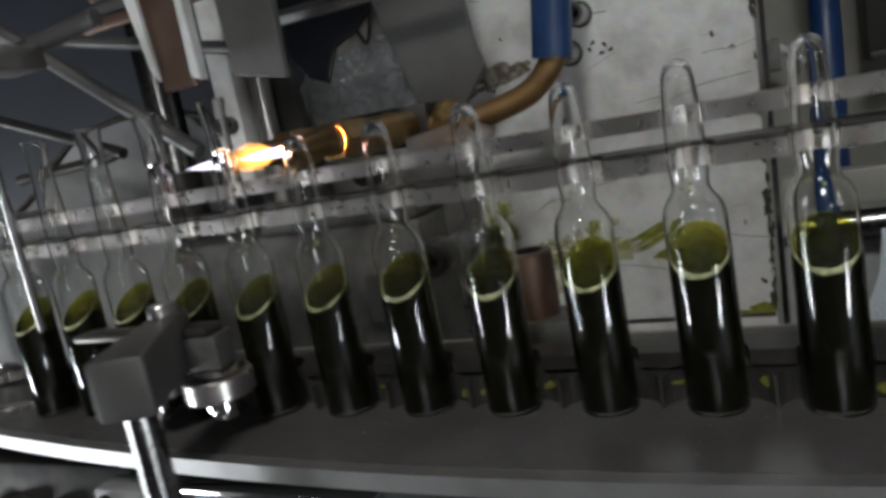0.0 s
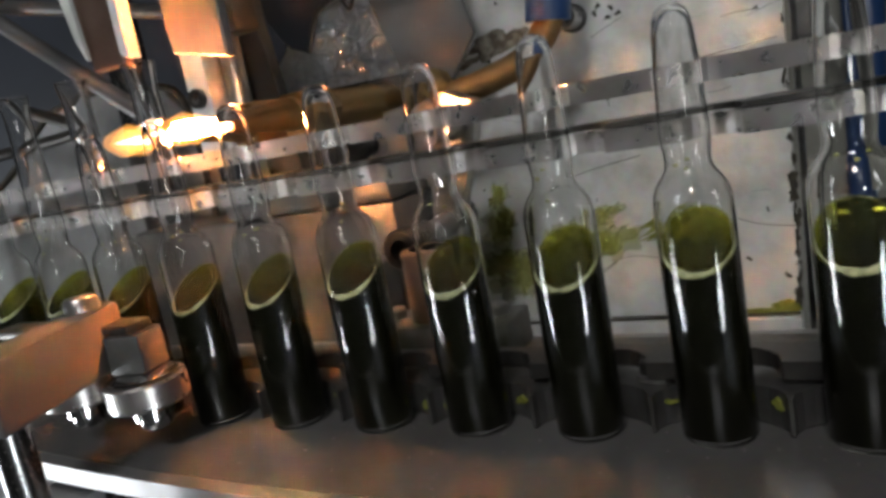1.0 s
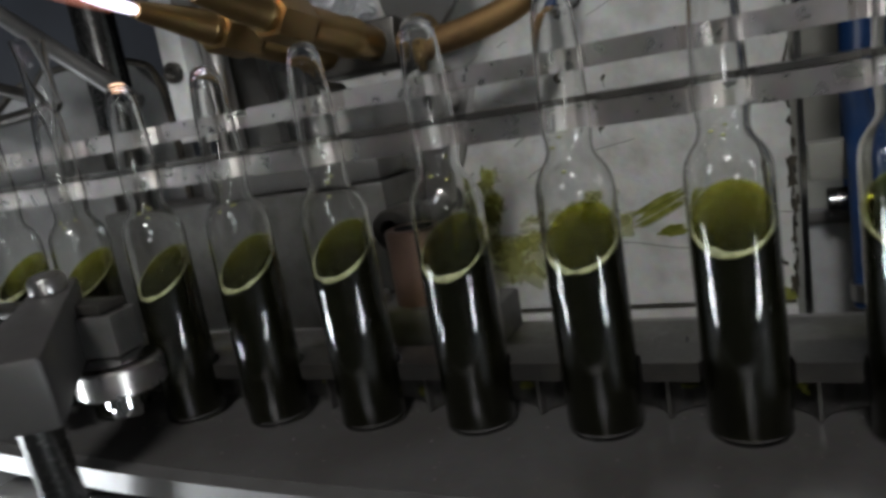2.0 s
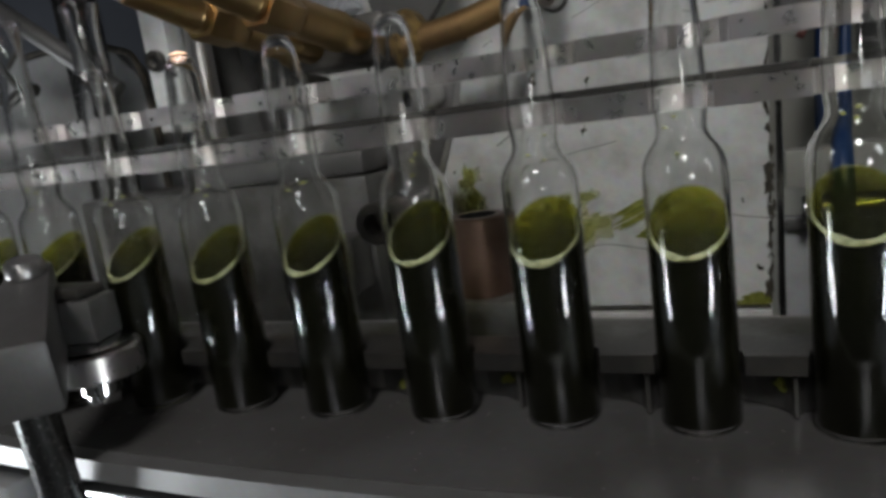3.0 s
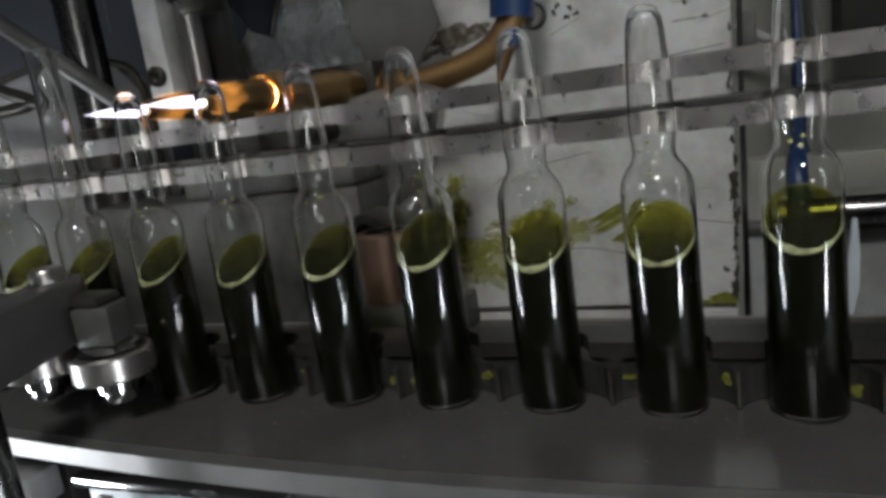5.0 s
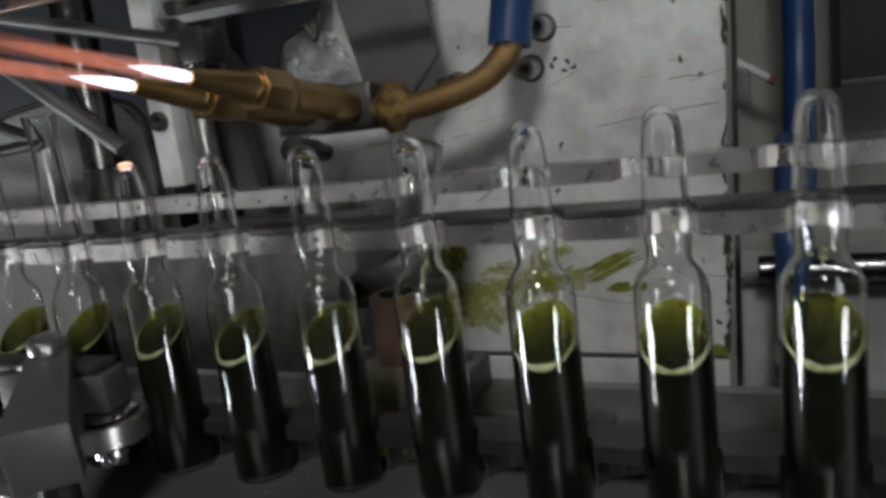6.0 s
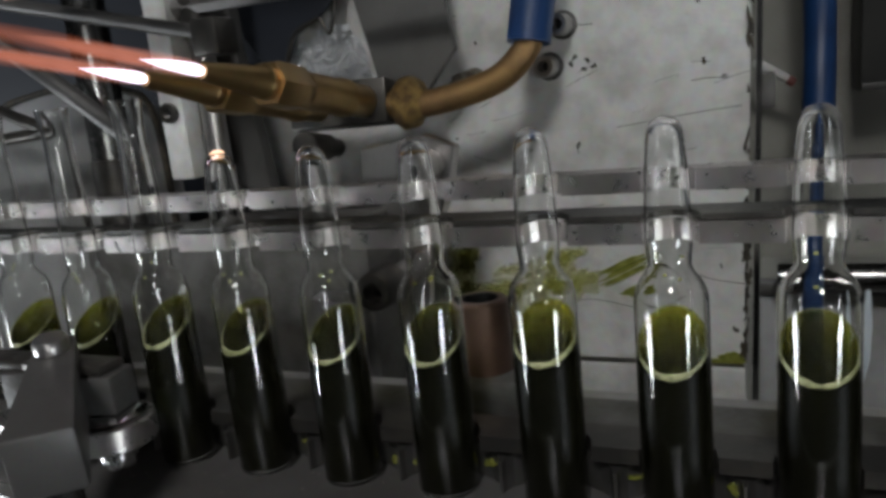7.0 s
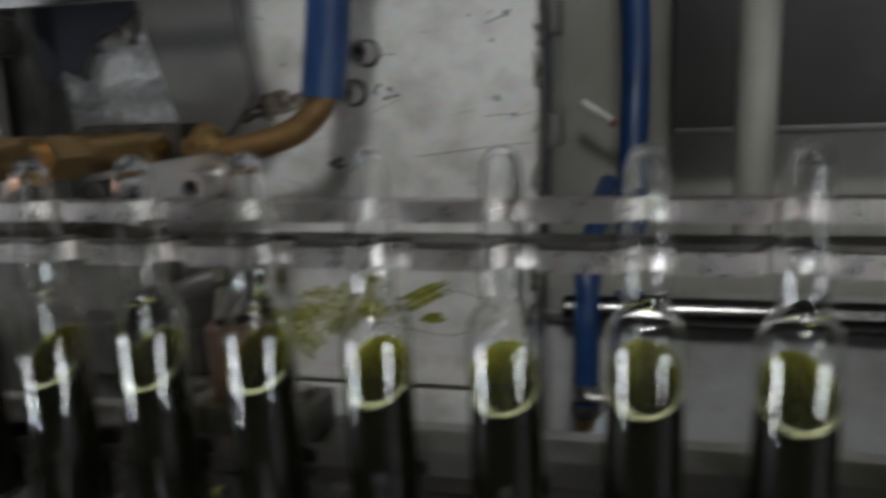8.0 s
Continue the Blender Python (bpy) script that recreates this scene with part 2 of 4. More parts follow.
def plate(outline, y0, y1, bevel=0.0006):
    """A flat plate between y0 and y1 with an outline of (x, z)."""
    bm = bmesh.new()
    a = [bm.verts.new((x, y0, z)) for x, z in outline]
    b = [bm.verts.new((x, y1, z)) for x, z in outline]
    bm.faces.new(a)
    bm.faces.new(b[::-1])
    n = len(outline)
    for i in range(n):
        j = (i + 1) % n
        bm.faces.new((a[i], b[i], b[j], a[j]))
    if bevel:
        bmesh.ops.bevel(bm, geom=list(bm.edges), offset=bevel, segments=1, affect="EDGES")
    return bm


def level_plate(outline, z0, z1):
    """A flat plate between z0 and z1 with an outline of (x, y) and a softened upper edge."""
    bm = bmesh.new()
    low, high = [[bm.verts.new((x, y, z)) for x, y in outline] for z in (z0, z1)]
    bm.faces.new(low[::-1])
    top = bm.faces.new(high)
    n = len(outline)
    for i in range(n):
        j = (i + 1) % n
        bm.faces.new((low[i], low[j], high[j], high[i]))
    bmesh.ops.bevel(bm, geom=list(top.edges), offset=0.0007, segments=2, profile=0.5, affect="EDGES")
    return bm


def blot(cx, cz, rx, rz, y, turn=0.0, seed=0, thick=0.0006, rough=0.35, n=40):
    """A flat splash with a ragged edge on a wall that faces the operator."""
    rng = random.Random(seed)
    ph = [rng.uniform(0, 6.28) for _ in range(5)]
    bm = bmesh.new()
    rim, top = [], []
    for i in range(n):
        a = 2 * math.pi * i / n
        k = 1 + rough * (0.5 * math.sin(2 * a + ph[0]) + 0.35 * math.sin(3 * a + ph[1]) + 0.25 * math.sin(5 * a + ph[2]) + 0.2 * math.sin(9 * a + ph[3]) + 0.15 * math.sin(14 * a + ph[4]))
        x, z = rx * k * math.cos(a), rz * k * math.sin(a)
        x, z = x * math.cos(turn) - z * math.sin(turn), x * math.sin(turn) + z * math.cos(turn)
        rim.append(bm.verts.new((cx + x, y, cz + z)))
        top.append(bm.verts.new((cx + x * 0.93, y - thick, cz + z * 0.93)))
    for i in range(n):
        j = (i + 1) % n
        bm.faces.new((rim[i], rim[j], top[j], top[i]))
    bm.faces.new(top)
    return bm


def comb(x0, x1, y_front, y_back, z0, z1, notch, phase=0.0, n=8, deep=1.05):
    """A rack bar with a round notch for every ampoule along its front edge."""
    line = [(x0, y_front)]
    k = math.ceil((x0 - phase) / PITCH + 0.5)
    while (k + 0.6) * PITCH + phase < x1:
        c = k * PITCH + phase
        for i in range(n + 1):
            a = math.pi * i / n
            line.append((c - notch * math.cos(a), y_front + notch * deep * math.sin(a)))
        k += 1
    line.append((x1, y_front))
    bm = bmesh.new()
    low, high = [[bm.verts.new((x, y, z)) for x, y in line] for z in (z0, z1)]
    low_b, high_b = [[bm.verts.new((x, y_back, z)) for x, y in line] for z in (z0, z1)]
    for i in range(len(line) - 1):
        bm.faces.new((low[i], low[i + 1], high[i + 1], high[i]))
        bm.faces.new((low_b[i + 1], low_b[i], high_b[i], high_b[i + 1]))
        bm.faces.new((high[i], high[i + 1], high_b[i + 1], high_b[i]))
        bm.faces.new((low[i + 1], low[i], low_b[i], low_b[i + 1]))
    for i in (0, -1):
        bm.faces.new((low[i], high[i], high_b[i], low_b[i]))
    return bm


# ---- the room ----
def room():
    def slab(name, x0, x1, y0, y1, z0, z1, mat, label):
        ob = new(name, mesh_of(name, box(x0, x1, y0, y1, z0, z1, 0), mat, False))
        tagged(ob, label, name.split("_")[0], kind="structure")
    slab("floor", -2.5, 2.5, -2.5, 2.5, -0.1, 0, ROOMFLOOR, "plain grey workshop floor")
    slab("ceiling", -2.5, 2.5, -2.5, 2.5, 3.0, 3.1, ROOM, "plain grey workshop ceiling")
    slab("wall_north", -2.5, 2.5, 2.5, 2.6, 0, 3, ROOM, "plain grey workshop wall")
    slab("wall_south", -2.5, 2.5, -2.6, -2.5, 0, 3, ROOM, "plain grey workshop wall")
    # side walls with a window opening in each
    west, east = bmesh.new(), bmesh.new()
    for a0, a1, b0, b1 in ((-2.5, 2.5, 0, 0.78), (-2.5, 2.5, 1.26, 3), (-2.5, -1.86, 0.78, 1.26), (-0.82, 2.5, 0.78, 1.26)):
        box(-2.6, -2.5, a0, a1, b0, b1, 0, west)
    for a0, a1, b0, b1 in ((-2.5, 2.5, 0, 1.28), (-2.5, 2.5, 1.60, 3), (-2.5, -2.2, 1.28, 1.60), (-1.5, 2.5, 1.28, 1.60)):
        box(2.5, 2.6, a0, a1, b0, b1, 0, east)
    for name, bm in (("wall_west", west), ("wall_east", east)):
        tagged(new(name, mesh_of(name, bm, ROOM, False)), "plain grey workshop wall round a window", "wall", kind="structure")

    slab("plinth", -0.9, 1.5, -0.06, 0.62, 0, 0.30, DARKBOX, "dark grey plinth under the machine")
    slab("pedestal", -0.58, 0.10, 0.02, 0.30, 0.30, 0.80, DARKBOX, "dark grey pedestal under the machine table")


room()


# ---- the machine's fixed body ----
PANEL_Y = 0.185


def machine_body():
    panel = thing("back_panel", "worn white-painted steel back panel with scratches and stains", "panel", kind="structure")
    part("plate", plate([(-0.12, -0.031), (0.1735, -0.031), (0.1782, 0.125), (0.186, 0.42), (-0.02, 0.42), (-0.035, 0.22), (-0.066, 0.165), (-0.080, 0.137), (-0.105, 0.115), (-0.12, 0.09)], PANEL_Y, PANEL_Y + 0.012), PAINT, panel, smooth=False)
    part("edge_strip", plate([(0.1757, -0.062), (0.1787, -0.062), (0.1895, 0.42), (0.1875, 0.42)], PANEL_Y - 0.001, PANEL_Y + 0.02, 0.0003), SHINY, panel, "bright worn metal edge strip", smooth=False)
    part("lower_plate", box(-0.55, 0.1735, PANEL_Y - 0.003, PANEL_Y + 0.009, -0.0575, -0.0330, 0.0006), PAINT, panel, "white strip under the panel", smooth=False)
    table = thing("base_plate", "dull grey steel base plate with a bright front lip", "machine base", kind="structure")
    xs = [-0.6 + 0.02 * i for i in range(61)]
    front = [(x, min(-0.0385 + 0.35 * (x - 0.105) ** 2, -0.012)) for x in xs]
    part("plate_top", level_plate(front + [(0.6, 0.0300), (-0.6, 0.0300)], -0.0060, 0.0), PLATE, table, smooth=False)
    lip = [(x, y - 0.0002) for x, y in front]
    part("front_lip", level_plate([(x, y - 0.0056) for x, y in front] + lip[::-1], -0.0062, -0.0002), LIPSTEEL, table, "bright rounded front lip", smooth=False)
    part("ledge", box(-0.6, 0.6, 0.0302, 0.075, -0.0060, 0.0, 0.0006), DULL, table, "matt grey rear ledge", smooth=False)
    part("apron", box(-0.6, 0.6, 0.03, 0.036, -0.16, -0.0065, 0.0006), DARKBOX, table)
    cover = thing("left_cover", "white-painted rounded cover with worn black edges", "cover", kind="structure")
    part("plate", plate([(-0.55, -0.20), (-0.13, -0.20), (-0.13, 0.110), (-0.15, 0.132), (-0.19, 0.137), (-0.22, 0.1355), (-0.25, 0.130), (-0.287, 0.110), (-0.32, 0.091), (-0.55, -0.01)], 0.150, 0.162), OFFWHITE, cover, smooth=False)
    part("edge", tube_along([(-0.13, 0.149, 0.0), (-0.13, 0.149, 0.110), (-0.15, 0.149, 0.132), (-0.19, 0.149, 0.137), (-0.22, 0.149, 0.1355), (-0.25, 0.149, 0.130), (-0.287, 0.149, 0.110), (-0.32, 0.149, 0.091), (-0.55, 0.149, -0.01)], 0.002, 8), GRIME, cover, "worn black edge")
    # added sheet that stands in for the far dark background behind the columns
    rear = thing("dark_backdrop", "dark blue-black backdrop sheet added behind the panels", "housing", kind="structure")
    part("sheet", box(-0.9, 0.14, 0.26, 0.27, -0.4, 0.9, 0.002), NAVY, rear)
    side = thing("side_panel", "grey-beige painted rear panel beside the white one", "panel", kind="structure")
    part("plate", plate([(0.10, -0.60), (1.5, -0.60), (1.5, 0.9), (0.10, 0.9)], 0.52, 0.532), BEIGE, side, smooth=False)


machine_body()


def panel_marks():
    """Splashes, chips and cracks on the white panel."""
    y = PANEL_Y - 0.0002
    splash = [(0.123, 0.005, 0.007, 0.0026, 0.2, 5, STAIN), (0.082, 0.006, 0.020, 0.013, 0.5, 7, FAINT), (0.042, -0.002, 0.017, 0.014, 0.3, 41, FAINT), (0.033, 0.031, 0.008, 0.010, 0.5, 43, FAINT), (0.060, 0.014, 0.009, 0.005, 0.2, 45, FAINT),
              (0.092, 0.022, 0.010, 0.005, 0.4, 11, FAINT), (0.030, 0.020, 0.009, 0.008, 0.6, 13, FAINT), (0.045, 0.004, 0.012, 0.007, 0.1, 15, FAINT), (0.168, -0.028, 0.006, 0.003, 0.1, 17, STAIN), (0.158, -0.0305, 0.012, 0.0016, 0.0, 19, STAIN)]
    smear = random.Random(77)
    for cx, cz, rx, rz, turn, seed, mat in [q for q in splash if q[6] is FAINT]:
        for k in range(5):
            along, over = smear.uniform(-0.8, 0.8) * rx, smear.uniform(-0.7, 0.7) * rz
            x, z = cx + along * math.cos(turn) - over * math.sin(turn), cz + along * math.sin(turn) + over * math.cos(turn)
            solid("stain", blot(x, z, rx * smear.uniform(0.4, 0.8), rz * smear.uniform(0.4, 0.8), y - 0.00003 * k, turn + smear.uniform(-0.3, 0.3), seed + 100 * k, 0.0003, 0.6), FAINT, "faint smeared yellow-green splash on the white panel", "stain", group="stains on the panel")
    for cx, cz, rx, rz, turn, seed, mat in [q for q in splash if q[6] is not FAINT]:
        solid("stain", blot(cx, cz, rx, rz, y, turn, seed, 0.0004), mat, "dried yellow-green splash on the white panel", "stain", group="stains on the panel")
    for k in range(9):
        along, over = smear.uniform(-0.003, 0.003), -0.0040 + 0.0010 * k
        x, z = 0.1190 + along * 0.91 - over * 0.42, 0.0165 + along * 0.42 + over * 0.91
        solid("stain", blot(x, z, smear.uniform(0.009, 0.0150), smear.uniform(0.0006, 0.0011), y - 0.00004 * k, 0.43 + smear.uniform(-0.05, 0.05), 900 + k, 0.0002, 0.25), STAIN if k % 3 else FAINT, "dried yellow-green brush stroke on the white panel", "stain", group="stains on the panel")
    # brown-black blots, most of them near the feed pipe
    for i, (cx, cz, rx, rz) in enumerate(((0.048, 0.1155, 0.017, 0.0055), (0.020, 0.111, 0.010, 0.003), (0.000, 0.119, 0.007, 0.0025), (0.0755, 0.0853, 0.004, 0.0022), (0.031, 0.109, 0.006, 0.002))):
        solid("brown_blot", blot(cx, cz, rx, rz, y, 0.25, 300 + i, 0.0004, 0.4), BROWNBLACK, "brown-black blot on the white panel", "stain", group="scorch marks on the panel")
    dust = random.Random(15)
    for i in range(40):
        cx, cz, a, l = dust.uniform(-0.03, 0.175), dust.uniform(-0.03, 0.18), dust.uniform(-0.5, 0.7), dust.uniform(0.004, 0.018)
        solid("scratch", tube_along([(cx - l * math.cos(a) / 2, y, cz - l * math.sin(a) / 2), (cx, y, cz + dust.uniform(-0.0006, 0.0006)), (cx + l * math.cos(a) / 2, y, cz + l * math.sin(a) / 2)], dust.uniform(0.00012, 0.00028), 5, None, 3), dust.choice((GRIME, OFFWHITE, OFFWHITE, GREYIRON)), "fine scratch in the white paint", "scratch", group="scratches in the paint")
    # crumpled foil that clings to the panel's edge
    foil = bmesh.new()
    rows = []
    for i in range(61):
        u = i / 60
        row = []
        for k in range(37):
            w = k / 36
            x = -0.083 + 0.085 * u + (0.018 - 0.036 * u) * w
            z = 0.1125 - 0.006 * u + (0.030 + 0.018 * u) * w
            p = Vector((x * 70, z * 70, 0.3))
            crease = 0.0040 * abs(noise.noise(p)) + 0.0034 * abs(noise.noise(p * 2.6)) + 0.0016 * abs(noise.noise(p * 6.1))
            row.append(foil.verts.new((x + 0.004 * noise.noise(p * 2), PANEL_Y - 0.0035 - crease, z + 0.004 * noise.noise(p * 2 + Vector((5, 0, 0))))))
        rows.append(row)
    for a, b in zip(rows, rows[1:]):
        for k in range(36):
            foil.faces.new((a[k], b[k], b[k + 1], a[k + 1]))
    bmesh.ops.solidify(foil, geom=list(foil.faces), thickness=0.0003)
    solid("foil_patch", foil, FOIL, "crumpled shiny foil clinging to the white panel", "foil", smooth=False)
    rng = random.Random(4)
    for i in range(46):
        cx, cz = rng.uniform(-0.02, 0.178), rng.uniform(-0.03, 0.19)
        solid("paint_chip", blot(cx, cz, rng.uniform(0.0004, 0.0016), rng.uniform(0.0003, 0.0013), y, rng.uniform(0, 3), i, 0.0003, 0.6, 14), GRIME, "dark chip in the white paint", "chip", group="chips in the paint")
    for i, (cx, cz) in enumerate(((0.0772, 0.0829), (0.0991, 0.080), (0.0953, 0.0568), (0.106, 0.120), (0.100, 0.122), (0.109, 0.117), (0.098, 0.119), (0.104, 0.116))):
        solid("paint_chip", blot(cx, cz, 0.0022 if i == 0 else 0.0012, 0.0012, y, 0.4 * i, 90 + i, 0.0003, 0.6, 18), GRIME, "dark chip in the white paint", "chip", group="chips in the paint")
    for pts in (((0.118, 0.0872), (0.1375, 0.0893), (0.155, 0.0912), (0.174, 0.0927)), ((0.0993, 0.0755), (0.0985, 0.0790), (0.0995, 0.0815)), ((0.0948, 0.0540), (0.0952, 0.0570), (0.0960, 0.0592)), ((0.118, 0.020), (0.140, 0.019), (0.158, 0.012), (0.176, 0.009)), ((0.085, -0.005), (0.10, 0.001), (0.13, -0.004), (0.15, 0.002)), ((0.06, 0.04), (0.085, 0.046), (0.11, 0.05))):
        solid("scratch", tube_along([(x, y, z) for x, z in pts], 0.0002, 6, None, 4), GRIME, "fine dark crack in the white paint", "crack", group="cracks in the paint")
    solid("grime_line", tube_along([(-0.5, PANEL_Y - 0.001, -0.0318), (0.05, PANEL_Y - 0.001, -0.032), (0.173, PANEL_Y - 0.001, -0.0316)], 0.0008, 6), GRIME, "dark grime in the joint under the panel", "grime")
    edge = random.Random(8)
    for i in range(44):
        z = -0.032 + 0.20 * edge.random() ** 1.3
        solid("rust_patch", blot(0.1742 + 0.030 * (z + 0.033) - edge.uniform(0, 0.002), z, edge.uniform(0.0003, 0.0013) * edge.uniform(0.5, 1.3), edge.uniform(0.0008, 0.0055), y - 0.0006 - 0.00002 * i, edge.uniform(-0.25, 0.25), 200 + i, 0.0003, 0.6, 18), GRIME, "dark flaking paint along the panel's edge", "rust", group="flaking along the edge")


panel_marks()


def socket_screw(at, r=0.0065, h=0.008, mat=STEEL, label="hexagon socket screw of worn steel"):
    screw = thing("socket_screw", label, "screw", at, "screws on the panel")
    bm = lathe([(r * 0.5, 0), (r * 0.5, h), (r * 0.9, h), (r, h * 0.9), (r, 0.0)], 28)
    head = part("head", bm, mat, screw)
    part("socket", lathe([(r * 0.5, h * 0.45), (0, h * 0.45)], 6), BLACK, head)
    part("washer", lathe([(r * 1.3, 0.0), (r * 1.3, 0.0012), (r, 0.0014)], 28), GREYIRON, screw)
    return screw


FACE = pose(0, 0, 0, 90, 0, 0)          # turns Z towards the operator
for x, y, z, r in ((0.0877, PANEL_Y, 0.1190, 0.0052), (0.0955, PANEL_Y, 0.1375, 0.0052)):
    socket_screw(pose(x, y, z) @ FACE, r, 0.014)


# ---- the racks that hold the ampoules ----
def racks():
    upper = thing("fixed_rack", "notched steel rack bar behind the ampoule stems", "rack")
    part("bar", comb(-0.5, 0.5, 0.0030, 0.0115, 0.0842, 0.0894, 0.0062), RACK, upper, smooth=False)
    for x in (-0.30, 0.42):
        part("bracket", box(x, x + 0.02, 0.0117, 0.182, 0.0842, 0.0894, 0.0006), DULL, upper)
    low = thing("fixed_rack", "notched steel rack bar at the feet of the ampoules", "rack")
    part("bar", comb(-0.5, 0.5, 0.0000, 0.0200, 0.0005, 0.0100, 0.0156, 0.0, 12, 0.6), TOOTH, low, "worn steel bar with pointed teeth", smooth=False)
    part("rear_bar", box(-0.5, 0.5, 0.0345, 0.058, 0.0005, 0.005, 0.001), GREYIRON, low)
    walking = thing("walking_rack", "moving notched rack that carries the ampoules along", "rack")
    part("upper_bar", comb(-0.5, 0.5, 0.0030, 0.0100, 0.0710, 0.0765, 0.0066), RACK, walking, "thin notched bar", smooth=False)
    # the bar's top face; its dimness at a grazing angle is coloured in
    part("top_face", comb(-0.5, 0.5, 0.0038, 0.0170, 0.0767, 0.0783, 0.0072), BLACKENED, walking, "dark plate as the thin bar's top face", smooth=False)
    part("lower_bar", comb(-0.5, 0.5, 0.0005, 0.014, 0.012, 0.0165, 0.0098), BLACKENED, walking, "blackened notched bar", smooth=False)
    return walking


walking_rack = racks()
drip_rng = random.Random(31)
for i in range(-9, 15):
    x = (i + 0.5) * PITCH
    for side in (-1, 1) if -4 < i < 10 else ():
        if drip_rng.random() < 0.35:
            continue
        off = drip_rng.uniform(0.0025, 0.0055)
        flank = 0.6 * math.sqrt(0.0156 ** 2 - (PITCH / 2 - off) ** 2)
        drip = blot(0, 0, drip_rng.uniform(0.0010, 0.0024), drip_rng.uniform(0.0006, 0.0014), 0, drip_rng.uniform(-0.3, 0.3), i, 0.0008, 0.5)
        solid("drip", drip, STAIN, "dried yellow-green drip on the rack", "drip", pose(x + side * off, flank, drip_rng.uniform(0.003, 0.0065), 0, 0, side * 36), "drips on the rack")
    if i in (1, 4):
        bolt = thing("hex_bolt", "blackened hexagon bolt head on the rack", "bolt", pose(x, 0.0125, 0.0102, 0, 0, drip_rng.uniform(0, 60)), "bolts on the rack")
        part("head", lathe([(0, 0.0014), (0.0043, 0.0014), (0.0048, 0.002), (0.0048, 0.0048), (0.0042, 0.0054), (0, 0.0054)], 6), BLACKENED, bolt)
        part("washer", lathe([(0, 0), (0.0056, 0), (0.0056, 0.0013), (0, 0.0013)], 24), GREYIRON, bolt)


# ---- ampoules ----
WALL = 0.00042
SIDE = [(0.0072, 0.0), (0.0083, 0.0004), (0.0089, 0.0014), (0.0089, 0.030), (0.0089, 0.0562), (0.0088, 0.0584), (0.0085, 0.0602), (0.0079, 0.0618), (0.0070, 0.0633), (0.0060, 0.0645), (0.0054, 0.0657), (0.0051, 0.0671), (0.0052, 0.0690), (0.0055, 0.0712), (0.0056, 0.0745)]
SEALED = [(0.0051, 0.088), (0.0045, 0.0958), (0.0041, 0.0985), (0.0033, 0.1004), (0.0019, 0.1015), (0.0, 0.1019)]
SEALED_IN = [(0.0045, 0.088), (0.0039, 0.0958), (0.0035, 0.0980), (0.0026, 0.0994), (0.0014, 0.1002), (0.0, 0.1004)]
OPEN = [(0.0051, 0.088), (0.0044, 0.106), (0.0044, 0.112), (0.0049, 0.1170), (0.0053, 0.1196), (0.0051, 0.1199)]


def shell(open_top):
    outer = [(0.0, 0.0009)] + SIDE + (OPEN if open_top else SEALED)
    inner = [(max(r - WALL, 0.001), z + (0.0012 if i < 3 else 0.0)) for i, (r, z) in enumerate(SIDE)]
    inner = [(0.0, 0.0019)] + inner
    if open_top:
        return lathe(outer + [(r - 0.0006, z) for r, z in OPEN[::-1]] + inner[::-1], 36)
    bm = lathe(outer, 36)
    bmesh.ops.recalc_face_normals(bm, faces=bm.faces)
    hollow = lathe(inner + SEALED_IN, 36)
    bmesh.ops.recalc_face_normals(hollow, faces=hollow.faces)
    bmesh.ops.reverse_faces(hollow, faces=hollow.faces)
    spare = bpy.data.meshes.new("hollow")
    hollow.to_mesh(spare)
    hollow.free()
    bm.from_mesh(spare)
    bpy.data.meshes.remove(spare)
    return bm


SHELL_SEALED = mesh_of("glass", shell(False), GLASS, True, 60, False)
SHELL_OPEN = mesh_of("glass", shell(True), GLASS, True, 60)


def fill_mesh(level, r=0.00862, n=36):
    """The liquid's wall and foot, about its own level: its top is level, so oblique to the leaning ampoule."""
    bm = bmesh.new()
    foot = [bm.verts.new((r * math.cos(2 * math.pi * i / n), r * math.sin(2 * math.pi * i / n), 0.0022 - level)) for i in range(n)]
    top = [bm.verts.new((v.co.x, v.co.y, v.co.y * SLOPE)) for v in foot]
    for i in range(n):
        j = (i + 1) % n
        bm.faces.new((foot[i], foot[j], top[j], top[i]))
    bm.faces.new(foot[::-1])
    return bm


def film_mesh(r=0.00860, n=36):
    """The liquid's surface, which climbs a little at the glass."""
    bm = bmesh.new()
    mid = bm.verts.new((0, 0, -0.0002))
    inner, rim = [[bm.verts.new((q * math.cos(2 * math.pi * i / n), q * math.sin(2 * math.pi * i / n), q * math.sin(2 * math.pi * i / n) * SLOPE + lift)) for i in range(n)] for q, lift in ((r * 0.84, -0.0002), (r, 0.0004))]
    for i in range(n):
        j = (i + 1) % n
        bm.faces.new((mid, inner[i], inner[j]))
        bm.faces.new((inner[i], rim[i], rim[j], inner[j]))
    return bm


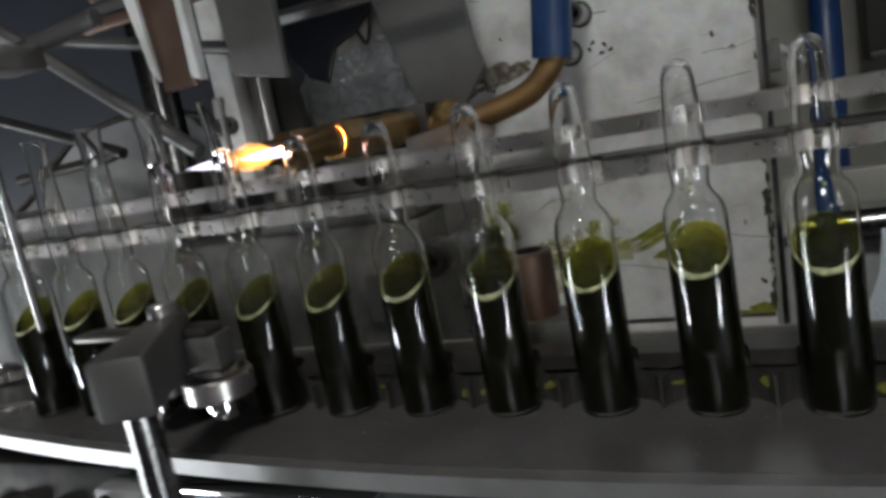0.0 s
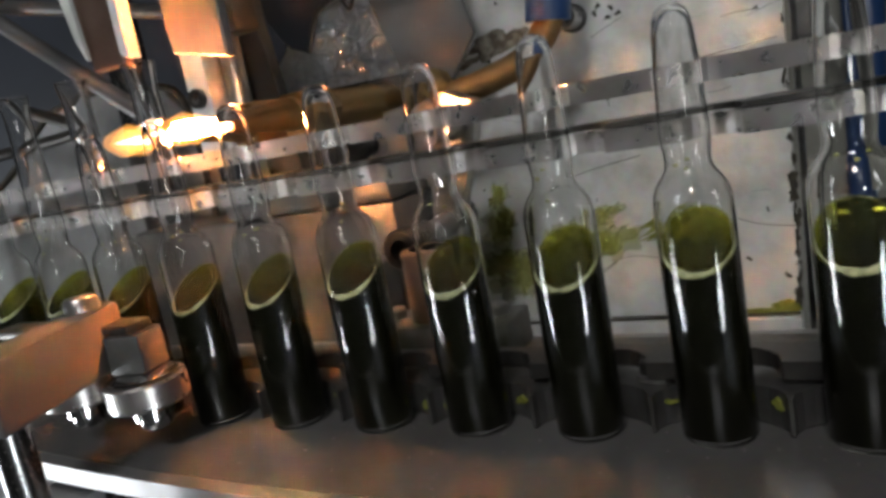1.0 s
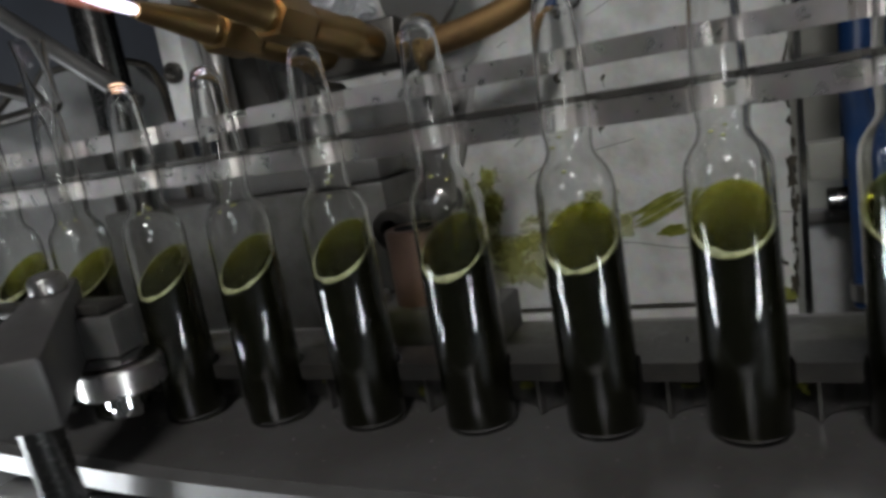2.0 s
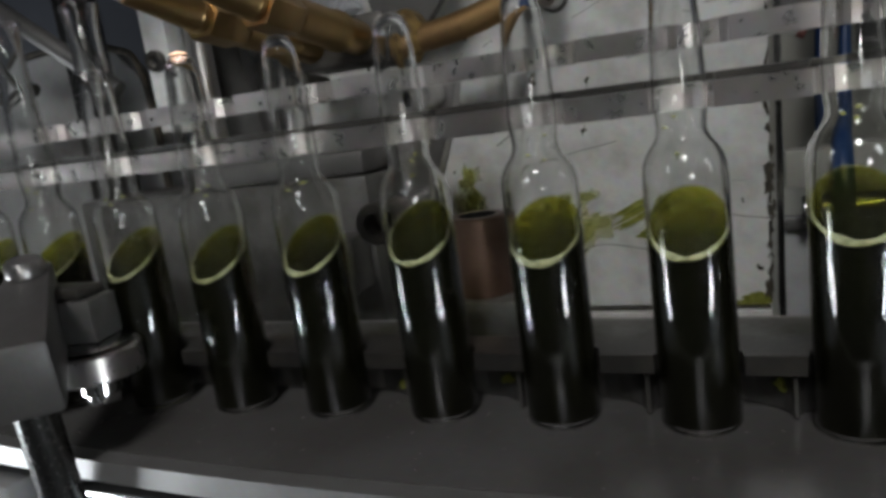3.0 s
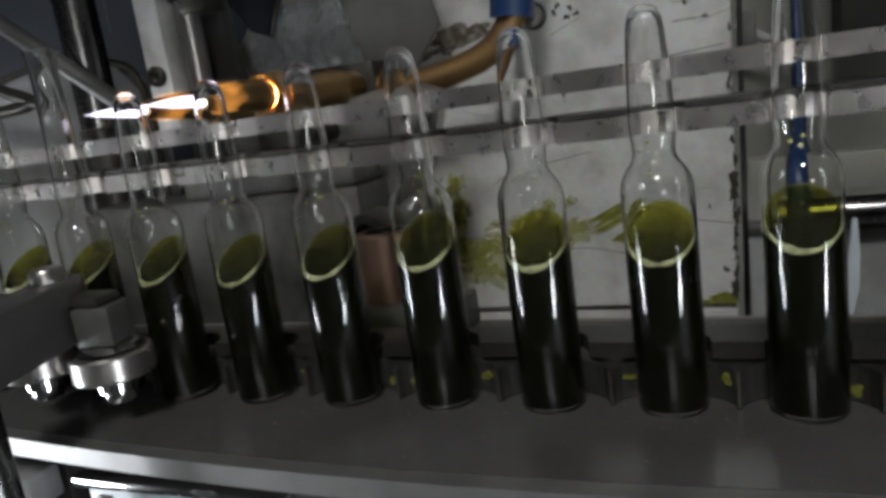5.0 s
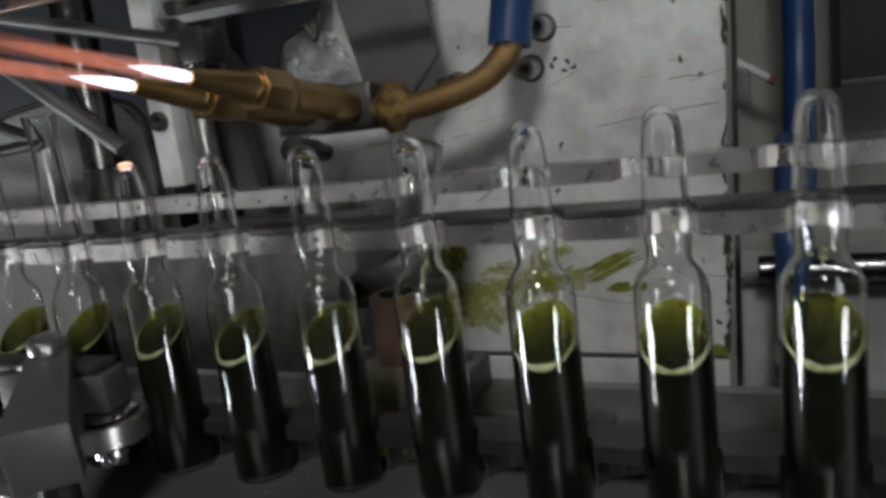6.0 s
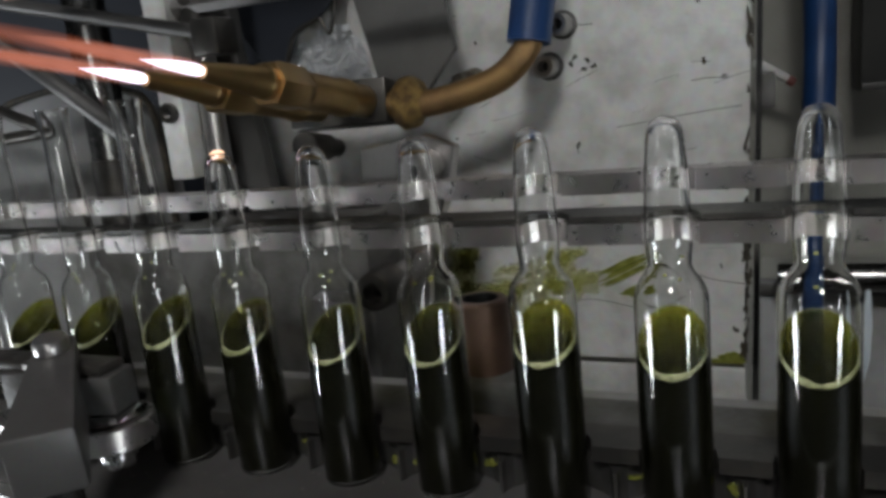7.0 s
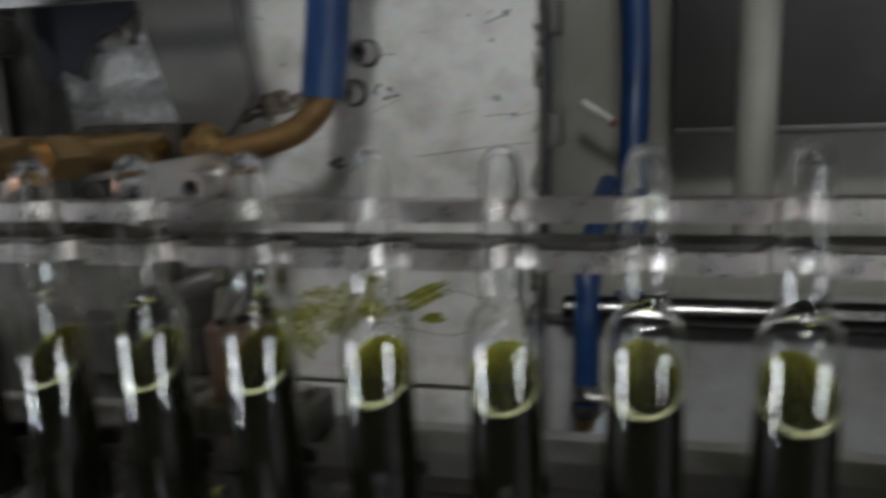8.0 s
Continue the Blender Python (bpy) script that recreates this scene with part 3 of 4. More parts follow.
def froth_mesh(seed, r=0.0081, n=40):
    rng = random.Random(seed)
    ph = [rng.uniform(0, 6.28) for _ in range(3)]
    bm = bmesh.new()
    rings = []
    for i in range(n):
        a = 2 * math.pi * i / n
        out = Vector((math.cos(a), math.sin(a), 0))
        p = out * r + Vector((0, 0, out.y * r * SLOPE + 0.0004))
        t = 0.00005 + 0.00052 * max(0, 0.05 - out.y) ** 1.3 * (1 + 0.3 * math.sin(3 * a + ph[0]) + 0.25 * math.sin(7 * a + ph[1]) + 0.2 * math.sin(12 * a + ph[2]))
        rings.append([bm.verts.new(p + out * min(t * math.cos(b), 0.0003) + Vector((0, 0, 1.3 * t * math.sin(b)))) for b in (0, 1.05, 2.1, 3.14, 4.19, 5.24)])
    for i in range(n):
        a, b = rings[i], rings[(i + 1) % n]
        for k in range(6):
            m = (k + 1) % 6
            bm.faces.new((a[k], a[m], b[m], b[k]))
    return bm


ampoules = {}
level_rng = random.Random(21)


def ampoule(j):
    """One ampoule; j counts from the one that is being sealed when the clip starts."""
    sealed = j >= -1
    tops = "sealed round tip" if sealed else "open flared stem"
    empty = j <= -5
    amp = thing("ampoule", "clear glass ampoule with " + ("no liquid" if empty else "dark green liquid") + " and " + tops, "ampoule", pose(j * PITCH, 0, 0.0005), "ampoules in the rack")
    glass = part("glass", SHELL_SEALED if sealed else SHELL_OPEN, GLASS, amp, "clear glass shell")
    glass.visible_shadow = False
    if not empty:
        level = 0.0470 + level_rng.uniform(-0.0016, 0.0014)
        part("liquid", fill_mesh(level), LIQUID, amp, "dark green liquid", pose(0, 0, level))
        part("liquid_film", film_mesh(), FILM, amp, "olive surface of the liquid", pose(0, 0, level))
        part("froth_ring", froth_mesh(j + 40), FROTH, amp, "pale froth along the glass", pose(0, 0, level))
        for s in range(3):
            a = level_rng.uniform(-2.6, -0.5)
            z = 0.0640 + level_rng.uniform(-0.002, 0.006)
            r = 0.0040
            part("residue", lathe([(0, -0.0003), (0.0005, -0.0002), (0.0006, 0.0002), (0, 0.0005)], 8), STAIN, amp, "", pose(r * math.cos(a), r * math.sin(a), z))
    ampoules[j] = amp
    return amp


for j in range(-9, 10):
    ampoule(j)


def stem_tip(j):
    """The waste end of a stem, which the tongs draw off together with a thread of glass."""
    tip = thing("stem_end", "open end of a glass stem, drawn off in sealing", "glass stem", pose(j * PITCH, 0, 0.0005), "drawn-off stem ends")
    outer = [(0.0046, 0.1008)] + OPEN[1:]
    g = part("tube", lathe(outer + [(r - 0.0006, z) for r, z in outer[::-1]] + [outer[0]], 32), GLASS, tip, "clear glass tube")
    g.visible_shadow = False
    part("thread", lathe([(0.0036, 0.1015), (0.0020, 0.096), (0.0009, 0.089), (0.0004, 0.076), (0.00025, 0.066)], 12), GLASS, tip, "drawn glass thread")
    return tip


hot_glow = solid("hot_glass", lathe([(0.0023, 0.1014), (0.0022, 0.1016), (0.0013, 0.1021), (0.0, 0.1023)], 24), HOT, "glowing hot glass on a freshly sealed tip", "hot glass")
stem_ends = {j: stem_tip(j) for j in (0, -1)}


# ---- the burner ----
PIVOT = Vector((0.0, 0.233, 0.098))
NOZZLES = (0.010, -0.015)
RAISE = -8.3
FLAME_Z = 0.0975


def burner():
    b = thing("burner", "brass twin-nozzle gas burner on a grey bracket with a blue hose", "gas burner", Matrix.Translation(PIVOT))
    shift = Matrix.Translation(-PIVOT) @ Matrix.Translation((0, -0.007, -0.0042))
    back = shift @ pose(0, 0, 0.1017) @ pose(0, 0, 0, -90, 0, 0)     # turns Z to run along +Y

    def along(profile, x, n=28):
        return lathe(profile, n, None, Matrix.Translation((x, 0, 0)) @ back)
    for x in NOZZLES:
        noz = part("nozzle", along([(0.0016, 0.036), (0.0016, 0.030), (0.0027, 0.030), (0.0033, 0.032), (0.0061, 0.062), (0.0066, 0.0625), (0.0066, 0.066)], x), BRASS, b, "tapered brass nozzle tip")
        part("hex_collar", along([(0.004, 0.066), (0.0088, 0.0664), (0.0094, 0.068), (0.0094, 0.086), (0.0088, 0.0875), (0.004, 0.0878)], x, 6), BRASS, noz, "hexagonal brass collar")
        part("barrel", along([(0.004, 0.088), (0.0078, 0.0882), (0.0078, 0.118), (0.0086, 0.119), (0.0086, 0.1235), (0.0076, 0.1245), (0.0076, 0.146)], x), BRASS, b, "round brass barrel")
    blk = box(-0.031, 0.022, 0.140, 0.156, 0.091, 0.1125, 0.0015)
    bmesh.ops.transform(blk, matrix=shift, verts=blk.verts)
    part("manifold", blk, BLACKENED, b, "blackened manifold block")
    valve = lathe([(0, 0), (0.0062, 0), (0.0062, 0.02), (0.0045, 0.022), (0.0045, 0.03), (0, 0.03)], 18, None, shift @ pose(-0.012, 0.122, 0.082) @ pose(0, 0, 0, -90, 0, 0))
    part("valve", valve, BLACKENED, b, "dark needle valve under the barrels")
    rng = random.Random(5)
    joint = bmesh.new()
    bmesh.ops.create_icosphere(joint, subdivisions=3, radius=0.0105, matrix=shift @ Matrix.Translation((0.031, 0.147, 0.100)) @ Matrix.Diagonal((0.95, 0.9, 1.15, 1)))
    for v in joint.verts:
        v.co += v.normal * 0.0016 * noise.noise(v.co * 260)
    part("brazed_joint", joint, BRAZE, b, "lumpy brazed brass joint")
    pipe = part("feed_pipe", moved(tube_along([(0.020, 0.147, 0.100), (0.036, 0.147, 0.0985), (0.055, 0.148, 0.101), (0.075, 0.149, 0.107), (0.087, 0.150, 0.118), (0.091, 0.151, 0.130)], 0.0062, 20), shift), COPPER, b, "bent copper feed pipe")
    part("gas_hose", moved(tube_along([(0.0885, 0.1505, 0.121), (0.0925, 0.151, 0.150), (0.10, 0.148, 0.20), (0.12, 0.13, 0.30), (0.14, 0.11, 0.42)], 0.0098, 24), shift), BLUE, pipe, "blue rubber gas hose")
    part("bracket", moved(plate([(0.0120, 0.108), (0.036, 0.105), (0.0515, 0.124), (0.0475, 0.142), (0.034, 0.29), (-0.033, 0.29), (0.0, 0.150)], 0.156, 0.160), shift), GUNMETAL, b, "grey tapered bracket plate", smooth=False)
    return b


burner_arm = burner()


def flame_piece(profile, shells, mat, label, ragged=0.0):
    """A tongue of gas flame that points at the ampoules, its foot at the nozzle's mouth; thin shells in one another give it a soft edge."""
    t = thing("flame", label, "flame", pose(0, 0.03, FLAME_Z))
    foot = profile[0][1]
    for i in range(shells):
        k = 1 - 0.8 * i / shells
        bm = lathe([(r * k, foot + (z - foot) * (1 - 0.10 * i)) for r, z in profile], 28, None, pose(0, 0, 0, 90, 0, 0))
        for v in bm.verts:
            flicker = 1 + ragged * noise.noise(v.co * 210 + Vector((0, 0, 0.7 * i)))
            v.co.x, v.co.z = v.co.x * flicker, v.co.z * flicker
        part("tongue", bm, mat, t)
    return t


CORE = [(0, -0.002), (0.0016, -0.001), (0.0021, 0.002), (0.0021, 0.007), (0.0017, 0.014), (0.0009, 0.021), (0, 0.027)]
PLUME = [(0, 0.004), (0.0030, 0.010), (0.0032, 0.022), (0.0027, 0.036), (0.0020, 0.052), (0.0010, 0.064), (0, 0.070)]
TAIL = [(0, 0.026), (0.0022, 0.036), (0.0028, 0.05), (0.0028, 0.066), (0.0020, 0.088), (0, 0.104)]
FLARE = [(0, 0.005), (0.0018, 0.007), (0.0034, 0.011), (0.0046, 0.016), (0.0050, 0.020), (0.0046, 0.024), (0.0028, 0.028), (0, 0.031)]
HEART = [(0, 0.0), (0.0018, 0.003), (0.0024, 0.010), (0.0029, 0.018), (0.0026, 0.023), (0, 0.027)]
flames = []
for x in NOZZLES:
    flames.append((x, "core", flame_piece(CORE, 4, FLAME_CORE, "white inner cone of a gas flame")))
    flames.append((x, "plume", flame_piece(PLUME, 4, FLAME_PLUME, "pink plume of a gas flame")))
    flames.append((x, "tail", flame_piece(TAIL, 3, FLAME_TAIL, "faint red tail of a gas flame")))
flames.append((NOZZLES[0], "flare", flame_piece(FLARE, 7, FLAME_SODIUM, "yellow glow of the flame on hot glass", 0.3)))
flames.append((NOZZLES[0], "heart", flame_piece(HEART, 2, FLAME_HEART, "dazzling heart of the sealing flame")))
flames.append((NOZZLES[1], "late", flame_piece(FLARE, 7, FLAME_SODIUM, "yellow glow of the flame on heated glass", 0.3)))


# ---- the tongs that draw off the stem ends ----
def tongs(y, x0, x1, low):
    """A jaw blade with a pale plate on one side and a pale strip on the other, over one stem."""
    t = thing("tongs", "dark steel tongs blade between pale curved side plates", "tongs", pose(0, y, 0), "tongs over the flames")
    # the blade's red-brown holds the glow of the flame below it
    blade = part("blade", plate([(x0, low), (x1, low), (x1 + 0.001, 0.16), (x1 + 0.003, 0.34), (x0 - 0.006, 0.34), (x0 - 0.002, 0.16)], -0.0015, 0.0025), BRONZE, t, "dark jaw blade, the flame's red glow put into its brown", smooth=False)
    part("side_plate", plate([(x0 - 0.0002, low + 0.0035), (x0 - 0.0022, 0.16), (x0 - 0.0062, 0.34), (x0 - 0.0165, 0.34), (x0 - 0.0120, 0.22), (x0 - 0.0080, 0.16), (x0 - 0.0034, low + 0.010)], -0.0030, 0.0020), PAINT, t, "pale curved side plate", smooth=False)
    part("edge_strip", plate([(x1 + 0.0002, low + 0.003), (x1 + 0.0045, low + 0.001), (x1 + 0.0040, 0.16), (x1 + 0.0060, 0.34), (x1 + 0.0032, 0.34), (x1 + 0.0012, 0.16)], -0.0030, 0.0020), PAINT, t, "pale edge strip", smooth=False)
    part("rivet", lathe([(0, 0), (0.0030, 0), (0.0026, 0.0012), (0, 0.0016)], 18, None, pose((x0 + x1) / 2, -0.0016, 0.205) @ FACE), STEEL, blade)
    return t


def jaw(y, x0, x1, low):
    """The plain dark jaw plate beside the curved one."""
    t = thing("tongs", "plain dark grey tongs plate with a worn lower edge", "tongs", pose(0, y, 0), "tongs over the flames")
    blade = part("blade", plate([(x0, low + 0.003), (x1, low - 0.002), (x1 + 0.001, 0.16), (x1 + 0.004, 0.34), (x0 - 0.002, 0.34), (x0 - 0.001, 0.16)], -0.0015, 0.0025), GUNMETAL, t, "dark grey jaw plate", smooth=False)
    part("rivet", lathe([(0, 0), (0.0030, 0), (0.0026, 0.0012), (0, 0.0016)], 18, None, pose((x0 + x1) / 2, -0.0016, 0.205) @ FACE), STEEL, blade)
    return t


tong_blades = {0: jaw(0.013, 0.0040, 0.0265, 0.1190), -1: tongs(0.0, -0.0180, -0.0035, 0.1205)}


# ---- rollers and lever in front of the sealing station ----
def roller(x):
    r = thing("roller", "polished ball-bearing roller under a square steel block", "roller", pose(x - 0.0055, -0.0235, -0.0042), "rollers that turn the ampoules")
    ring = part("ring", lathe([(0.0085, 0.0215), (0.0119, 0.0215), (0.0125, 0.0222), (0.0125, 0.0290), (0.0119, 0.0297), (0.0085, 0.0297), (0.0085, 0.0215)], 40), RACK, r, "polished outer ring")
    part("shield", lathe([(0.0, 0.0222), (0.0084, 0.0222), (0.0084, 0.0290), (0, 0.0290)], 32), DULL, ring)
    part("spindle", lathe([(0, 0.0130), (0.0046, 0.0130), (0.0050, 0.0136), (0.0050, 0.0165), (0.0062, 0.0170), (0.0062, 0.0221)], 24), SHINY, r, "short steel spindle")
    part("holder", box(-0.030, 0.004, -0.0050, 0.0050, 0.0448, 0.0478, 0.0008), BLACKENED, r, "dark holder strip")
    part("washer", lathe([(0.0, 0.0291), (0.0062, 0.0291), (0.0105, 0.0306), (0.0075, 0.0322), (0, 0.0322)], 32), SHINY, r)
    blk = box(-0.0062, 0.0062, -0.0062, 0.0062, 0.0324, 0.0446, 0.0008)
    part("block", blk, GREYIRON, r, "square grey steel block", pose(0, 0, 0, 0, 0, 12))
    return r


roller(0.0)
roller(-PITCH)


LEVER_AT = pose(-0.0185, -0.0282, 0.0391)


def lever():
    l = thing("lever", "grey steel lever arm on a round post", "lever", LEVER_AT @ pose(0, 0, 0, 0, 0, 17))
    arm = box(-0.0094, 0.0094, -0.0427, 0.009, -0.0101, 0.0101, 0.0018)
    for v in arm.verts:
        v.co.x *= 1.0 - 8.0 * (v.co.y + 0.0427)
        v.co.z += 0.044 * v.co.y
    arm = part("arm", arm, GUNMETAL, l, "square grey steel arm")
    part("cap_screw", lathe([(0, 0.0101), (0.0052, 0.0101), (0.0052, 0.0132), (0.0044, 0.0145), (0, 0.0145)], 24), STEEL, arm, "round steel cap screw")
    part("post", rod_between((0.0005, -0.035, -0.0118), (0.0005, -0.035, -0.13), 0.0052), ROD, l, "round steel post")
    return l


lever_arm = lever()


# ---- behind the ampoules: columns, blocks and rods ----
BUSH_X = 0.0578
carried = []


def columns():
    a = thing("column", "polished steel column with a blackened foot", "column", pose(-0.1365, 0.12, 0))
    part("shaft", lathe([(0, 0.096), (0.0105, 0.096), (0.0105, 0.42), (0, 0.42)], 32), ROD, a)
    part("foot", lathe([(0, -0.06), (0.0118, -0.06), (0.0118, 0.0955), (0, 0.0955)], 32), BLACKENED, a, "blackened sleeve")
    b = thing("column", "slim steel column beside a white block", "column", pose(-0.0700, 0.125, 0))
    part("shaft", lathe([(0, 0.0), (0.0058, 0.0), (0.0058, 0.42), (0, 0.42)], 28), STEEL, b)
    part("collar", lathe([(0.0059, 0.150), (0.0082, 0.1504), (0.0082, 0.172), (0.0059, 0.1724)], 28), BLACKENED, b, "dark clamp collar")
    block = thing("guide_block", "white-painted steel guide block with a socket screw", "block", pose(-0.0844, 0.113, 0))
    part("block", box(-0.0080, 0.0062, 0.0, 0.022, 0.083, 0.36, 0.001), PAINT, block)
    screw = part("screw_head", lathe([(0.0026, 0.0), (0.0026, 0.003), (0.0044, 0.003), (0.0050, 0.0026), (0.0050, 0.0)], 26, None, pose(-0.001, -0.0004, 0.116) @ FACE), BLACKENED, block, "dark socket screw")
    part("screw_socket", lathe([(0.0025, 0.0012), (0, 0.0012)], 6, None, pose(-0.001, -0.0004, 0.116) @ FACE), SHINY, screw)
    lev = thing("rocker", "dark grey steel rocker plate behind the burner", "lever", pose(0, 0, 0))
    part("plate", plate([(-0.100, 0.36), (-0.070, 0.36), (-0.0635, 0.145), (-0.055, 0.0785), (-0.052, 0.05), (-0.10, 0.05), (-0.098, 0.09)], 0.142, 0.150), GUNMETAL, lev, smooth=False)
    part("boss", lathe([(0, 0), (0.009, 0), (0.009, 0.004), (0.006, 0.006), (0, 0.006)], 24, None, pose(-0.076, 0.1418, 0.066) @ FACE), BLACKENED, lev, "dark pivot boss")
    # navy sheet that fills a dark shape of unknown kind beside the panel
    guard = thing("navy_shape", "flat navy sheet filling the dark shape beside the panel", "guard")
    part("sheet", plate([(-0.100, 0.36), (0.010, 0.36), (-0.018, 0.165), (-0.030, 0.156), (-0.045, 0.150), (-0.054, 0.131), (-0.067, 0.136), (-0.085, 0.16)], 0.1700, 0.1718), NAVY, guard, smooth=False)
    part("hem", tube_along([(0.010, 0.1695, 0.36), (-0.018, 0.1695, 0.165), (-0.030, 0.1695, 0.156), (-0.045, 0.1695, 0.150), (-0.054, 0.1695, 0.131)], 0.0012, 8), BLACKENED, guard)
    rod = thing("cross_rod", "dark steel cross rod with a clamp at its end", "rod")
    part("rod", rod_between((-0.30, 0.100, 0.210), (-0.042, 0.100, 0.1478), 0.0034), GUNMETAL, rod)
    part("clamp", box(-0.050, -0.036, 0.094, 0.110, 0.139, 0.155, 0.0015), BLACKENED, rod)
    stay = thing("stay_rod", "thin black stay rod with a bent end", "rod")
    part("rod", tube_along([(-0.42, 0.10, 0.22), (-0.30, 0.105, 0.165), (-0.178, 0.11, 0.118), (-0.172, 0.11, 0.114), (-0.19, 0.11, 0.112), (-0.26, 0.11, 0.110)], 0.0034, 14), BLACKENED, stay)
    bar = thing("flat_bar", "pale steel flat bar over the burner", "bar")
    part("bar", rod_between((-0.095, 0.12, 0.1645), (0.06, 0.125, 0.1650), 0.0042, 6), STEEL, bar)
    seat = thing("bush_seat", "grey iron seat block under the bronze bush", "block", pose(BUSH_X, 0, 0))
    part("block", box(-0.024, 0.030, 0.0345, 0.0575, 0.0052, 0.0185, 0.0015), GREYIRON, seat)
    for x in (-0.017, 0.023):
        part("bolt", lathe([(0, 0), (0.0042, 0), (0.0042, 0.003), (0.0036, 0.0036), (0, 0.0036)], 6, None, pose(x, 0.046, 0.0187)), STEEL, seat)
    cyl = thing("bronze_bush", "brown bronze bush standing on an iron seat", "bush", pose(BUSH_X, 0.0465, 0.0187))
    part("body", lathe([(0.0060, 0.0250), (0.0086, 0.0250), (0.0093, 0.0243), (0.0093, 0.0), (0, 0.0)], 32), BRONZE, cyl)
    part("bore", lathe([(0.0061, 0.0250), (0.0061, 0.018), (0, 0.018)], 20), BLACK, cyl)
    carried.extend((seat, cyl))
    knob = thing("clamp_screw", "black clamp screw with a hollow end", "screw", pose(0.043, 0.066, 0.040) @ FACE)
    part("head", lathe([(0.004, -0.004), (0.004, 0.004), (0.0072, 0.004), (0.0078, 0.003), (0.0078, -0.012), (0, -0.012)], 26), BLACKENED, knob)
    part("stem", lathe([(0, -0.06), (0.0055, -0.06), (0.0055, -0.0121), (0, -0.0121)], 20), GUNMETAL, knob)
    block2 = thing("bearing_block", "dark grey bearing block behind the ampoules", "block", pose(0, 0, 0))
    part("body", box(-0.125, 0.030, 0.085, 0.120, -0.06, 0.056, 0.002), GREYIRON, block2)
    part("cap", box(-0.06, 0.030, 0.0845, 0.110, 0.0562, 0.066, 0.002), GUNMETAL, block2, "grey cap plate")
    part("key", box(0.004, 0.028, 0.070, 0.0848, 0.012, 0.034, 0.0015), GUNMETAL, block2)
    hook = thing("bracket_arm", "grey steel bracket arm behind the racks", "bracket")
    part("plate", plate([(0.020, 0.092), (0.050, 0.096), (0.064, 0.090), (0.060, 0.074), (0.050, 0.05), (0.045, 0.02), (0.033, 0.02), (0.034, 0.06), (0.018, 0.074)], 0.108, 0.116), STEEL, hook, smooth=False)
    pin = part("pin", lathe([(0.0035, 0.0), (0.0035, 0.016), (0.0066, 0.016), (0.0070, 0.015), (0.0070, 0.0)], 24, None, pose(0.052, 0.1075, 0.083) @ FACE), STEEL, hook, "socket-headed pin")
    part("pin_socket", lathe([(0.0034, 0.012), (0, 0.012)], 6, None, pose(0.052, 0.1075, 0.083) @ FACE), BLACK, pin)


columns()


def left_station():
    """The gas needles and linkage over the unsealed ampoules."""
    needle = thing("gas_needle", "thin steel needle in a clamped holder", "needle", pose(-0.118, -0.004, 0))
    part("needle", lathe([(0.0011, 0.040), (0.0016, 0.041), (0.0017, 0.150), (0.0030, 0.152), (0.0030, 0.19), (0, 0.19)], 16), STEEL, needle)
    part("holder", lathe([(0.003, 0.165), (0.0075, 0.166), (0.0075, 0.182), (0.0105, 0.183), (0.0105, 0.194), (0.006, 0.196), (0.006, 0.25), (0, 0.25)], 24), STEEL, needle)
    arm = thing("needle_arm", "steel arm that carries the gas needle", "arm")
    part("bar", rod_between((-0.26, 0.02, 0.150), (-0.075, 0.03, 0.168), 0.0040), GUNMETAL, arm)
    part("clamp", box(-0.130, -0.106, -0.010, 0.026, 0.1525, 0.163, 0.0015), STEEL, arm)
    link = thing("linkage", "steel linkage plates, red-brown with the flame's glow painted in", "linkage")
    # flame glow on the linkage is painted as red-brown on two plates
    for i, (z, l) in enumerate(((0.170, 0.085), (0.1775, 0.075), (0.186, 0.09))):
        part("link_plate", box(-0.118, -0.118 + l, 0.060 + 0.004 * i, 0.064 + 0.004 * i, z, z + 0.0055, 0.0008), BRONZE if i != 1 else GUNMETAL, link)
    diag = thing("diagonal_rod", "grey steel diagonal rod", "rod")
    part("rod", rod_between((-0.27, 0.09, 0.235), (-0.10, 0.10, 0.105), 0.0045), GUNMETAL, diag)


left_station()


